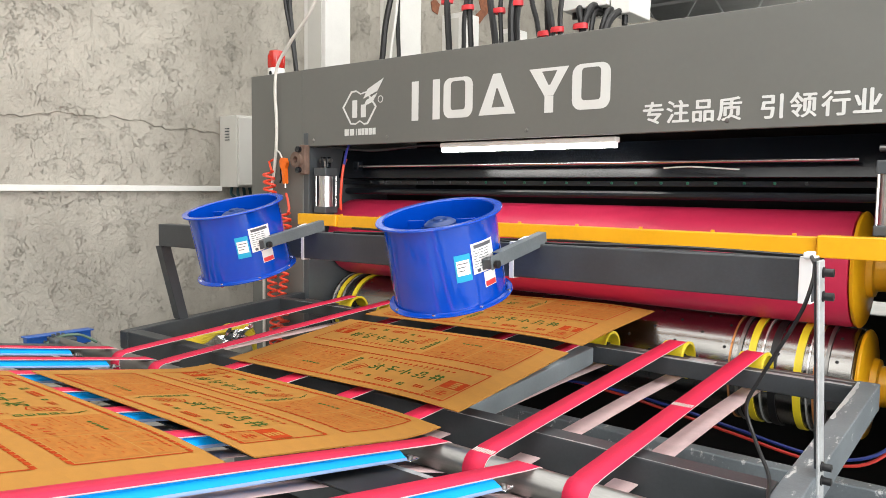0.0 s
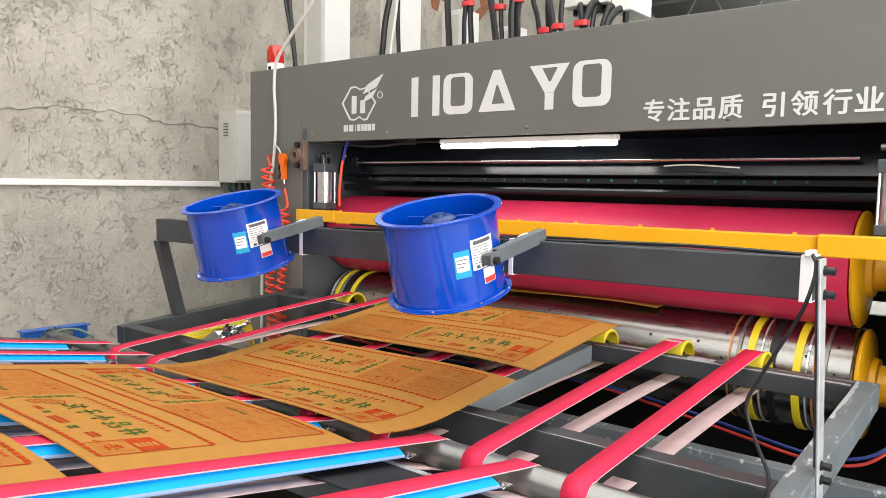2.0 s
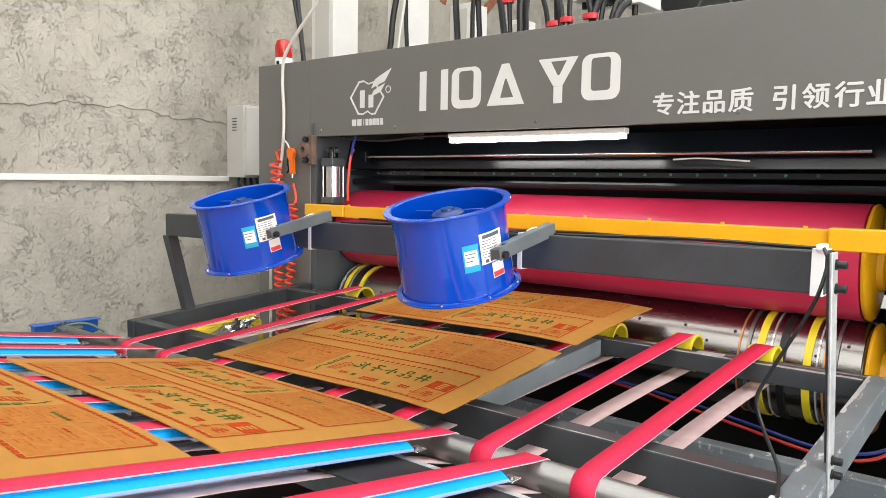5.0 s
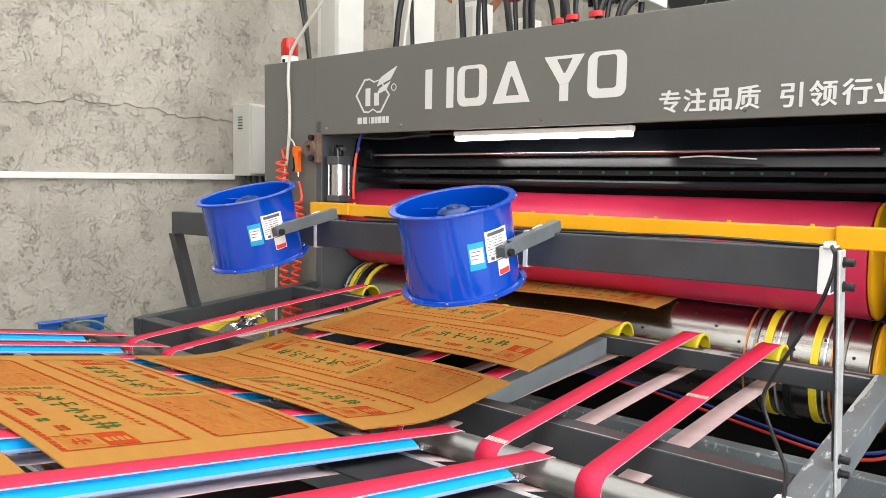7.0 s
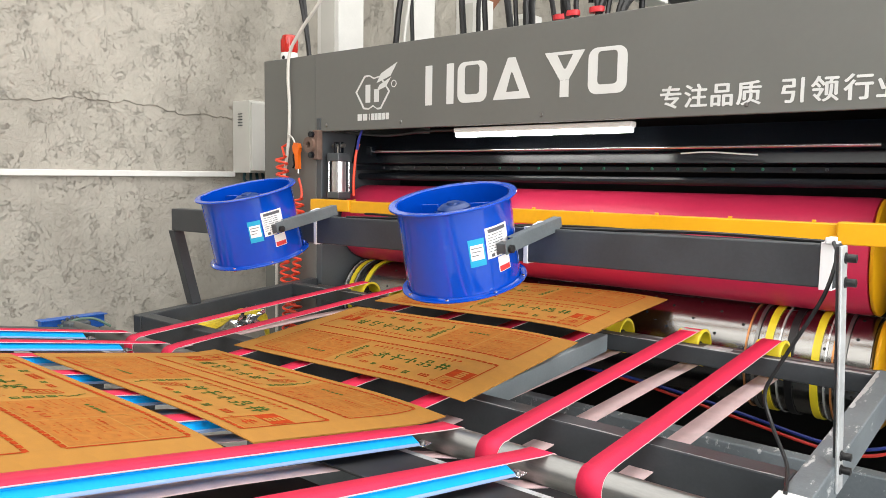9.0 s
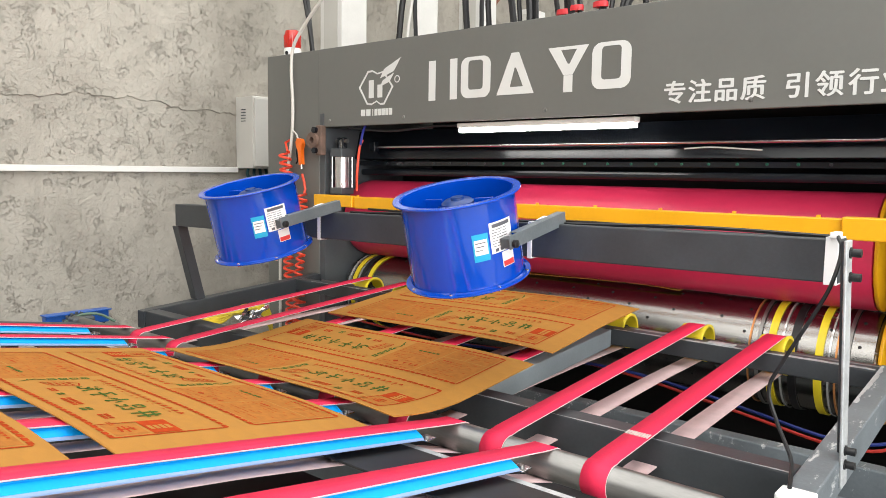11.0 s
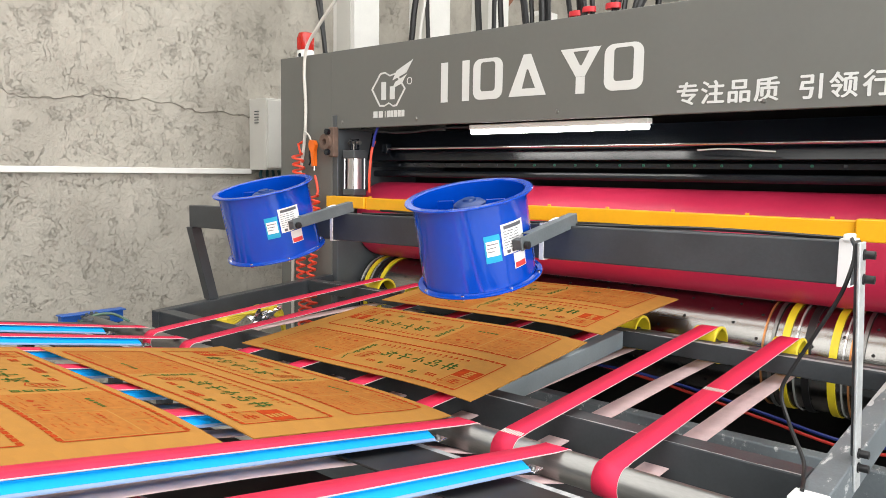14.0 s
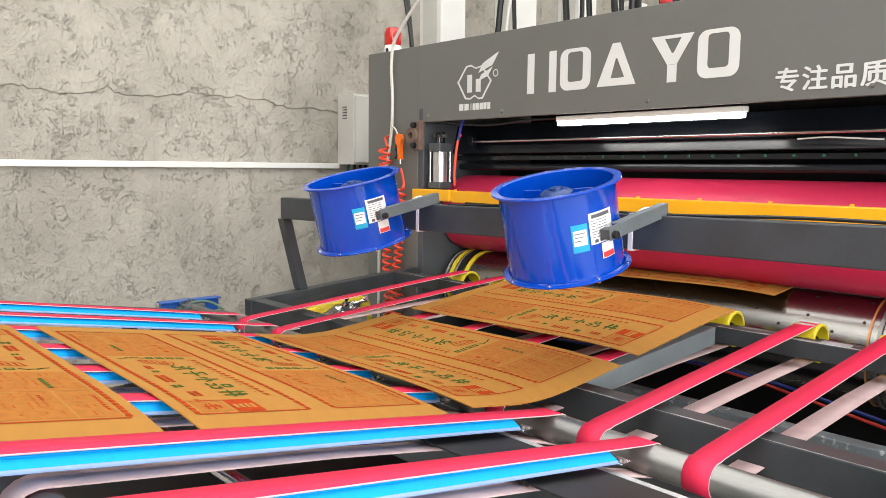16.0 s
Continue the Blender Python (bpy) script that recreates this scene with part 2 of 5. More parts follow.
def wall_west():
    """Lower coat behind; the upper coat ends at a ragged edge a little proud of it."""
    ob = part("wall_west", box(BM(), (XW - 0.25, -14, 0), (XW, 24, WT)), M_WALL)
    tagged(ob, "rough grey cement plastered wall with cracks and trowel marks", "wall", kind="structure")
    ys = np.concatenate([np.arange(-14, -3, 0.2), np.arange(-3, 2.5, 0.012), np.arange(2.5, 23.9, 0.2)])
    bm = BM()
    lo = [bm.verts.new((XW + 0.009 + 0.006 * noise.noise((y * 7, 7, 0)), y, crack_z(y))) for y in ys]
    lob = [bm.verts.new((XW + 0.0005, y, crack_z(y) - 0.004)) for y in ys]
    hi = [bm.verts.new((XW + 0.004, y, crack_z(y, 0.4) + 0.2)) for y in ys]
    top = [bm.verts.new((XW + 0.003, y, WT - 0.005)) for y in ys]
    for i in range(len(ys) - 1):
        for p, q in ((lob, lo), (lo, hi), (hi, top)):
            bm.faces.new((p[i], p[i + 1], q[i + 1], q[i]))
    part("upper_plaster_coat", bm, M_WALL, ob, "thicker cement coat with a ragged lower edge", True)
    # breaks in the coat: bricks show
    for pts in ([(3.50, 3.30), (3.56, 3.26), (3.66, 3.36), (3.73, 3.42), (3.70, 3.56), (3.60, 3.62), (3.56, 3.50), (3.60, 3.42), (3.52, 3.36)], [(2.82, 3.26), (2.90, 3.24), (2.93, 3.34), (2.86, 3.38), (2.80, 3.34)]):
        bm = BM()
        a = [bm.verts.new((XW + 0.012, y, z)) for y, z in pts]
        b = [bm.verts.new((XW + 0.001, y, z)) for y, z in pts]
        bm.faces.new(a)
        for i in range(len(a)):
            bm.faces.new((a[i], a[i - 1], b[i - 1], b[i]))
        part("bare_brick_patch", bm, M_BRICK, ob, "broken plaster with red brick showing")
    return ob


wall_w = wall_west()
for nm, a, b in (("wall_far_west", (-9.3, -14, 0), (-9, 24, 5.5)), ("wall_north", (-9, 24, 0), (10, 24.3, 5.5)), ("wall_south", (-9, -14.3, 0), (10, -14, 5.5))):
    tagged(part(nm, box(BM(), a, b), M_FLOOR), "plain cement workshop wall", "wall", kind="structure")
bm = BM()
box(bm, (10, 1.2, 0), (10.3, 24, 5.5))
box(bm, (10, -14, 0), (10.3, -9, 5.5))
box(bm, (10, -9, 4.6), (10.3, 1.2, 5.5))
tagged(part("wall_east", bm, M_FLOOR), "plain cement wall with an open gate", "wall", kind="structure")


def roof():
    bm = BM()
    ys = np.arange(-14.3, 24.31, 0.12)
    row = [[bm.verts.new((x, y, 5.5 + 0.035 * (i % 2))) for x in (-9.3, 10.3)] for i, y in enumerate(ys)]
    for a, b in zip(row, row[1:]):
        bm.faces.new((a[0], b[0], b[1], a[1]))
    ob = part("ceiling", bm, M_ROOF)
    return tagged(ob, "grey corrugated sheet metal roof", "ceiling", kind="structure")


roof()
for ty in (9.0, 12.5, 16.0):
    truss = root("roof_truss", pose(0, ty, 4.85), "grey steel lattice roof truss", "truss", "roof trusses")
    for zz in (0.0, 0.62):
        part("chord", box(BM(), (-8.9, -0.03, zz - 0.03), (9.9, 0.03, zz + 0.03)), M_ROOF, truss)
    for k in range(26):
        x0 = -8.8 + k * 0.7
        part("web_bar", tube_path(BM(), [(x0, 0, 0), (x0 + 0.35, 0, 0.62)] if k % 2 else [(x0, 0, 0.62), (x0 + 0.35, 0, 0)], 0.02, 5), M_ROOF, truss)

# white trunking along the wall, and the cabinet it runs to
bm = box(BM(), (XW + 0.001, -13.9, -0.038), (XW + 0.028, 0.469, 0), 0.004)
for v in bm.verts:
    v.co.z += 1.577 + 0.012 * v.co.y if v.co.y > -3 else 1.50
tagged(part("cable_trunking", bm, M_WHITE), "white plastic cable trunking on the wall", "cable trunking")
cabinet = root("wall_cabinet", pose(0, 0, 0), "pale grey steel electrical wall cabinet, shut", "cabinet")
M_PALE = material("pale_grey_enamel", (0.60, 0.59, 0.55), 0.4, 0.0, 0.04, 5.0)
part("body", box(BM(), (XW + 0.001, 0.47, 1.575), (-0.80, 0.97, 2.08), 0.005), M_PALE, cabinet)
part("door", box(BM(), (-0.7995, 0.478, 1.59), (-0.78, 0.962, 2.065), 0.004), M_PALE, cabinet)
for k in range(5):
    part("louvre", box(BM(), (-0.93, 0.465, 1.985 - 0.02 * k), (-0.88, 0.4695, 1.991 - 0.02 * k)), M_DARKGREY, cabinet)
bm = BM()
for k in range(5):
    tube_path(bm, smooth_path([(-0.9, 0.5 + 0.05 * k, 1.574), (-0.87, 0.48 + 0.06 * k, 1.52 - 0.012 * k), (-0.88, 0.6 + 0.05 * k, 1.49), (-0.92, 0.85, 1.55)]), 0.011, 6)
part("cable_bundle", bm, material("dark_teal_cable", (0.01, 0.05, 0.06), 0.4), cabinet, "dark cables looped below")

# white box columns in a row along the wall
for k in range(7):
    y0 = 1.256 + 0.86 * k
    ob = root("white_column", pose(0, 0, 0), "white painted box steel column along the wall", "column", "white columns")
    part("shaft", box(BM(), (XW + 0.002, y0, 0), (-0.75, y0 + 0.265, 3.99 if k < 2 else 3.25), 0.006), M_WHITE, ob)
    part("side_plate", box(BM(), (XW + 0.05, y0 - 0.006, 0), (-0.79, y0 - 0.0005, 3.2), 0.001), M_PALE, ob)

# ---- machine ----
machine = root("printing_machine", pose(0, 0, 0), "grey corrugated board printing machine with crimson roller, running", "machine")
PT, PB = 2.215, 1.80
part("side_column", box(BM(), (0, 0, 0), (0.455, 2.2, PT), 0.004), M_GREY, machine)
part("side_column", box(BM(), (3.40, 0.03, 0), (3.95, 2.2, PT - 0.01), 0.004), M_GREY, machine)
part("front_panel", box(BM(), (0.4575, -0.003, PB), (3.95, 0.02, PT), 0.003), M_GREY, machine)
part("roof_plate", box(BM(), (0.46, 0.021, PT - 0.03), (3.39, 2.2, PT - 0.012)), M_GREY, machine)
# rear plates and right cheek: the shade inside the machine is in their colour
part("rear_plate", box(BM(), (0.499, 0.90, 1.12), (3.399, 0.93, PT - 0.04)), M_DEEPSHADE, machine)
part("rear_plate", box(BM(), (0.499, 0.90, 0.0), (3.399, 0.93, 1.06)), M_DEEPSHADE, machine)
M_SIDE = material("inner_side_paint", (0.075, 0.085, 0.093), 0.4, 0.0, 0.12, 5.0)
part("column_jamb", box(BM(), (0.456, 0.004, 0.0), (0.497, 2.19, PB - 0.001), 0.003), M_SIDE, machine, "dark grey inner side plate")
part("inner_cheek", box(BM(), (3.36, 0.10, 0.0), (3.398, 0.898, 2.0)), M_DEEPSHADE, machine, "inner side plate, black for the shade inside")
part("hinge_strip", box(BM(), (-0.006, 0.2, 1.3), (-0.0005, 0.23, 2.1)), M_DARKGREY, machine)
part("seam_cover", box(BM(), (0.476, -0.012, 1.795), (0.502, -0.0035, 1.872), 0.002), M_DARKGREY, machine)


M_DRUM = material("worn_dark_steel", (0.33, 0.32, 0.305), 0.24, 1.0, 0.2, 5.0, 0.02, 60, stretch=(0.4, 3, 3))


def turned_part(name, profile, at, mat, label="", segs=64):
    """A round part on a shaft along x, with its origin on the shaft so that it can turn."""
    ob = part(name, turned(BM(), profile, ALONG_X, segs), mat, machine, label, True)
    ob.location = at
    return ob


ROLL_AT, DRUM_AT = (0.515, 0.33, 1.302), (0.515, 0.33, 0.885)
RR, RD = 0.2125, 0.2
roller = turned_part("impression_roller", [(0, 0), (RR - 0.02, 0), (RR - 0.003, 0.01), (RR, 0.03), (RR, 2.605), (RR - 0.003, 2.62), (RR - 0.02, 2.625), (0, 2.625)], ROLL_AT, M_RED, "crimson rubber roller")
drum = turned_part("print_drum", [(0, 0), (RD - 0.01, 0), (RD, 0.01), (RD, 2.645), (RD - 0.01, 2.655), (0, 2.655)], DRUM_AT, M_DRUM, "bright steel drum with clamp holes and bands")
# holes in rows round the drum, their shade put in as near-black studs
bm = BM()
for i in range(12):
    for k in range(27):
        a = 2 * math.pi * (i + 0.5 * (k % 2)) / 12
        m = Matrix.Translation((0.05 + k * 0.098, 0, 0)) @ Matrix.Rotation(a, 4, "X") @ Matrix.Translation((0, 0, RD - 0.001))
        turned(bm, [(0.0062, 0), (0.0062, 0.0018), (0.0045, 0.0022)], m, 8)
part("clamp_hole", bm, M_DEEPSHADE, drum, "dark threaded holes in rows")["kind"] = "stuff"


def band(x, w, mat, name, r=None, label=""):
    r = r or RD
    part(name, turned(BM(), [(r + 0.001, x), (r + 0.006, x), (r + 0.006, x + w), (r + 0.001, x + w)], ALONG_X, 64, True), mat, drum, label, True)


M_ORANGE = material("orange_copper_wire", (0.65, 0.28, 0.1), 0.35, 0.6, 0.1, 9)
M_GLASSY = material("clear_tape", (0.7, 0.7, 0.68), 0.12, 0.6, 0.05, 9)
for x in (0.06, 0.17, 2.297, 2.462):
    band(x, 0.026, M_LEMON, "yellow_band", label="yellow rubber band")
for x in (0.115, 2.375):
    band(x, 0.026, M_CABLE, "black_band", label="black rubber band")
for x in (0.03, 0.10, 2.23, 2.345, 2.505, 2.527):
    band(x, 0.006, M_ORANGE if x in (2.23, 2.527) else M_GLASSY, "clamp_ring", label="thin metal clamp ring")
for x in (2.26, 2.56):
    band(x, 0.012, M_STEEL, "collar", RD + 0.003, "steel collar on the drum")
# hubs at the right end
for at, r0, nm in ((ROLL_AT, RR, "roller_flange"), (DRUM_AT, RD, "drum_flange")):
    x = at[0] + 2.627 + (0.03 if nm[0] == "d" else 0)
    part(nm, turned(BM(), [(0, 0), (r0 - 0.004, 0), (r0, 0.006), (r0, 0.012), (r0 - 0.01, 0.02), (0.10, 0.03), (0.095, 0.05), (0.075, 0.055), (0.07, 0.17), (0, 0.17)], Matrix.Translation((x, at[1], at[2])) @ ALONG_X, 48), M_YELLOW, machine, "orange-yellow painted hub", True)
    part("roller_shaft", turned(BM(), [(0, 0), (0.06, 0), (0.06, 0.017), (0, 0.017)], Matrix.Translation((0.4975, at[1], at[2])) @ ALONG_X, 24), M_SIDE, machine, smooth=True)

# yellow guard bar, stepped at both ends
part("guard_bar", box(BM(), (0.78, -0.05, 1.372), (3.075, -0.02, 1.434), 0.005), M_YELLOW, machine, "yellow guard bar")
part("guard_bar_end", box(BM(), (0.48, -0.062, 1.376), (0.779, -0.012, 1.437), 0.005), M_YELLOW, machine)
part("guard_bar_end", box(BM(), (3.076, -0.066, 1.366), (3.9, -0.012, 1.44), 0.005), M_YELLOW, machine)
bm = BM()
for x in np.linspace(0.8, 3.0, 9):
    box(bm, (x - 0.006, -0.04, 1.434), (x + 0.006, -0.03, 1.442), 0.001)
part("bar_clip", bm, M_YELLOW, machine)["kind"] = "stuff"
part("bar_cable", tube_path(BM(), smooth_path([(x, -0.056, 1.365 - 0.008 * math.sin(x * 5)) for x in np.linspace(0.9, 3.1, 24)], 3), 0.006, 6), M_CABLE, machine, "black cable under the bar", True)

# inside: glossy black beams, rod, dotted strip
part("ink_beam", box(BM(), (0.499, 0.30, 1.63), (3.355, 0.36, 1.665), 0.004), M_BLACK, machine)
bm = BM()
box(bm, (0.499, 0.0, -0.16), (3.355, 0.012, 0.0), 0.002, Matrix.Translation((0, 0.262, 1.79)) @ Matrix.Rotation(radians(-14), 4, "X"))
part("hood_plate", bm, M_BLACK, machine, "glossy black sloping hood plate")
part("dotted_strip", box(BM(), (0.499, 0.265, 1.598), (3.30, 0.28, 1.622), 0.002), M_BLACK, machine)
part("lower_beam", box(BM(), (0.499, 0.27, 1.545), (3.355, 0.34, 1.58), 0.012), M_BLACK, machine)
# back beam: its near-black stands for the shade behind the front beams
part("back_beam", box(BM(), (0.499, 0.62, 1.42), (3.355, 0.7, 1.56), 0.012), M_DEEPSHADE, machine)
M_GREENDOT = material("green_plug", (0.03, 0.2, 0.12), 0.4)
for k in range(21):
    x = 0.72 + k * 0.112
    part("strip_plug", turned(BM(), [(0.006, 0), (0.006, 0.004), (0.004, 0.006)], Matrix.Translation((x, 0.2648, 1.612)) @ Matrix.Rotation(radians(90), 4, "X"), 10), M_GREENDOT if 6 < k < 20 else M_DARKGREY, machine)
part("threaded_rod", turned(BM(), [(0, 0), (0.007, 0), (0.007, 2.44), (0, 2.44)], Matrix.Translation((0.70, 0.2, 1.697)) @ ALONG_X, 14), M_CHROME, machine, "bright threaded rod", True)
part("loose_wire", tube_path(BM(), smooth_path([(2.44, 0.19, 1.672), (2.55, 0.18, 1.676), (2.68, 0.18, 1.668), (2.74, 0.185, 1.664)]), 0.003, 6), M_WHITE, machine, "loose white wire", True)
part("rod_bearing", box(BM(), (0.66, 0.18, 1.67), (0.70, 0.22, 1.725), 0.004), M_BLACK, machine)
part("panel_cable", tube_path(BM(), smooth_path([(0.66, 0.03, 1.795), (0.95, 0.035, 1.77), (1.25, 0.035, 1.785), (1.40, 0.04, 1.785)]), 0.006, 6), M_CABLE, machine, smooth=True)


M_ALU = material("satin_aluminium", (0.74, 0.74, 0.73), 0.38, 1.0, 0.05, 9.0)


def air_cylinder(x, y):
    """Square-headed pneumatic cylinder with tie rods and clevis."""
    c = root("air_cylinder", pose(x, y, 1.44), "silver pneumatic cylinder with black end blocks", "air cylinder", "air cylinders")
    part("end_block", box(BM(), (-0.046, -0.046, 0), (0.046, 0.046, 0.036), 0.005), M_SIDE, c)
    part("end_block", box(BM(), (-0.046, -0.046, 0.20), (0.046, 0.046, 0.245), 0.005), M_SIDE, c)
    part("barrel", turned(BM(), [(0, 0.036), (0.039, 0.036), (0.039, 0.20), (0, 0.20)], None, 32), M_ALU, c, "brushed aluminium barrel", True)
    for sx in (-1, 1):
        for sy in (-1, 1):
            part("tie_rod", turned(BM(), [(0, 0.03), (0.005, 0.03), (0.005, 0.21), (0, 0.21)], Matrix.Translation((sx * 0.038, sy * 0.038, 0)), 8), M_CHROME, c, smooth=True)
    part("clevis", box(BM(), (-0.026, -0.014, 0.245), (-0.010, 0.014, 0.305), 0.005), M_BLACK, c)
    part("clevis", box(BM(), (0.010, -0.014, 0.245), (0.026, 0.014, 0.305), 0.005), M_BLACK, c)
    part("pin", turned(BM(), [(0, -0.045), (0.011, -0.045), (0.011, 0.045), (0, 0.045)], Matrix.Translation((0, 0, 0.285)) @ ALONG_X, 12), M_STEEL, c, smooth=True)
    part("piston_rod", turned(BM(), [(0, 0.245), (0.01, 0.245), (0.01, 0.29), (0, 0.29)], None, 12), M_CHROME, c, smooth=True)
    return c


air_cylinder(0.585, 0.05)
air_cylinder(3.27, 0.05)
for pts, mat, nm in (([(0.735, 0.02, 1.46), (0.74, 0.015, 1.55), (0.752, 0.02, 1.68), (0.765, 0.03, 1.73)], M_CORAL, "red_air_hose"), ([(0.76, 0.02, 1.70), (0.77, 0.025, 1.76), (0.79, 0.03, 1.81)], material("dark_blue_hose", (0.02, 0.03, 0.25), 0.35), "blue_air_hose")):
    tagged(part(nm, tube_path(BM(), smooth_path(pts), 0.007, 8), mat, smooth=True), "thin " + nm.split("_")[0] + " plastic air hose at the cylinder", "hose")

# tube lamp under the panel
lamp = root("tube_lamp", pose(0, 0, 0), "white tube lamp under the panel edge, lit", "lamp")
part("lamp_body", box(BM(), (1.40, 0.03, 1.772), (2.30, 0.075, 1.7945), 0.003), M_WHITE, lamp)
part("diffuser", box(BM(), (1.405, 0.033, 1.751), (2.295, 0.07, 1.7715), 0.006), glowing("lit_diffuser", (1.0, 0.99, 0.95), 11.0), lamp, "glowing diffuser")

# rusty shaft bearing at the opening's corner
bearing = root("pillow_bearing", pose(0.455, -0.03, 1.728), "rusty brown cast bearing with two black bolts", "bearing")
M_RUST = material("rusty_cast_iron", (0.2, 0.13, 0.1), 0.75, 0.2, 0.3, 25, 0.2, 120)
part("housing", turned(BM(), [(0.018, -0.02), (0.043, -0.02), (0.046, 0.0), (0.043, 0.025), (0.018, 0.025)], Matrix.Rotation(radians(90), 4, "X"), 24, True), M_RUST, bearing, smooth=True)
part("foot", box(BM(), (0.015, -0.01, -0.08), (0.06, 0.028, 0.08), 0.006), M_RUST, bearing)
for dz in (-0.055, 0.055):
    part("bolt", turned(BM(), [(0, 0), (0.016, 0), (0.016, 0.03), (0, 0.03)], Matrix.Translation((0.02, 0.0, dz)) @ Matrix.Rotation(radians(90), 4, "X"), 14), M_BLACK, bearing, smooth=True)

# lettering and emblem on the panel
YP = -0.0035


def strip(bm, p, q, w):
    """A bar between two points of the panel."""
    p, q = Vector(p), Vector(q)
    d = (q - p).normalized() * w / 2
    s = Vector((-d.y, d.x))
    flat(bm, [p + s, q + s, q - s, p - s], YP - 0.0015, YP)
    return bm


def ring_shape(bm, outer, inner):
    """A flat closed band between two outlines."""
    n = len(outer)
    loops = [[bm.verts.new((x, y, z)) for x, z in pts] for y in (YP - 0.0015, YP) for pts in (outer, inner)]
    for i in range(n):
        j = (i + 1) % n
        for a, b in ((0, 1), (1, 3), (3, 2), (2, 0)):
            bm.faces.new((loops[a][i], loops[a][j], loops[b][j], loops[b][i]))
    return bm


def rounded(x0, z0, x1, z1, r, n=5):
    out = []
    for cx, cz, a0 in ((x1 - r, z1 - r, 0), (x0 + r, z1 - r, 90), (x0 + r, z0 + r, 180), (x1 - r, z0 + r, 270)):
        for k in range(n + 1):
            a = radians(a0 + 90 * k / n)
            out.append((cx + r * math.cos(a), cz + r * math.sin(a)))
    return out


sign = root("panel_emblem", pose(0, 0, 0), "white abstract maker's mark of plain shapes on the grey panel", "sign")
M_VINYL = material("white_vinyl", (0.64, 0.65, 0.63), 0.45, 0.0, 0.03, 12)
for x in (1.272, 1.403):
    part("bar_shape", strip(BM(), (x, 1.902), (x, 2.087), 0.042), M_VINYL, sign)
for x0, x1 in ((1.447, 1.615), (2.121, 2.291)):
    part("ring_bar_shape", ring_shape(BM(), rounded(x0, 1.903, x1, 2.086, 0.04), rounded(x0 + 0.042, 1.94, x1 - 0.042, 2.07, 0.015)), M_VINYL, sign)
part("triangle_shape", ring_shape(BM(), [(1.65, 1.906), (1.845, 1.906), (1.765, 2.084), (1.727, 2.084)], [(1.72, 1.938), (1.79, 1.938), (1.752, 2.02), (1.744, 2.02)]), M_VINYL, sign)
part("wedge_shape", ring_shape(BM(), [(1.914, 2.085), (2.104, 2.085), (2.032, 1.97), (1.99, 1.97)], [(1.975, 2.072), (2.05, 2.072), (2.018, 2.015), (2.008, 2.015)]), M_VINYL, sign)
part("bar_shape", strip(BM(), (2.012, 1.90), (2.012, 1.969), 0.042), M_VINYL, sign)
hexo = [(0.771, 1.992), (0.835, 2.072), (0.87, 2.075), (0.905, 2.058), (0.95, 2.066), (1.018, 1.985), (0.957, 1.9), (0.93, 1.898), (0.9, 1.915), (0.865, 1.9), (0.83, 1.904)]
hexc = Vector((0.895, 1.987))
part("emblem_outline", ring_shape(BM(), hexo, [tuple(hexc + (Vector(p) - hexc) * 0.9) for p in hexo]), M_VINYL, sign)
bm = BM()
strip(bm, (0.862, 1.936), (0.862, 2.025), 0.034)
strip(bm, (0.924, 1.936), (0.924, 2.0), 0.034)
part("emblem_bars", bm, M_VINYL, sign)
part("wing_shape", flat(BM(), [(0.925, 2.03), (0.955, 2.075), (1.065, 2.122), (1.02, 2.06)], YP - 0.0022, YP), M_VINYL, sign)
part("wing_shape", flat(BM(), [(0.925, 1.99), (0.945, 2.02), (1.022, 2.052), (0.99, 2.01)], YP - 0.0019, YP), M_VINYL, sign)
part("small_ring", ring_shape(BM(), [(1.043 + 0.018 * math.cos(a), 2.02 + 0.018 * math.sin(a)) for a in np.linspace(0, 6.0, 14)], [(1.043 + 0.014 * math.cos(a), 2.02 + 0.014 * math.sin(a)) for a in np.linspace(0, 6.0, 14)]), M_VINYL, sign)
for k, (x, w) in enumerate(((0.803, 0.03), (0.842, 0.03), (0.874, 0.004), (0.897, 0.02), (0.922, 0.02), (0.948, 0.022), (0.974, 0.02), (1.0, 0.02))):
    part("small_bar", strip(BM(), (x, 1.847), (x, 1.880), w), M_VINYL, sign)

slogan = root("panel_slogan", pose(0, 0, 0), "white slogan lettering along the grey panel", "lettering")
for ch, x in zip("专注品质引领行业", (2.472, 2.567, 2.662, 2.757, 2.903, 3.0, 3.1, 3.192)):
    cu = bpy.data.curves.new("character", "FONT")
    cu.body, cu.size, cu.extrude, cu.align_x, cu.align_y = ch, 0.089, 0.001, "CENTER", "CENTER"
    tmp = new("character", cu)
    me = bpy.data.meshes.new_from_object(tmp.evaluated_get(bpy.context.evaluated_depsgraph_get()))
    bpy.data.objects.remove(tmp)
    bm = BM()
    for dx, dz, lift in ((0, 0, 0), (0.0022, 0, 0.0002), (-0.0022, 0, 0.0004), (0, 0.0014, 0.0006), (0, -0.0014, 0.0008)):
        got = len(bm.verts)
        bm.from_mesh(me)
        bm.verts.ensure_lookup_table()
        for v in bm.verts[got:]:
            v.co += Vector((dx, dz, lift))
    bm.to_mesh(me)
    bm.free()
    me.materials.clear()
    me.materials.append(M_VINYL)
    ob = new("character", me)
    ob.parent = slogan
    ob.matrix_basis = pose(x, YP - 0.001, 1.866, 90)
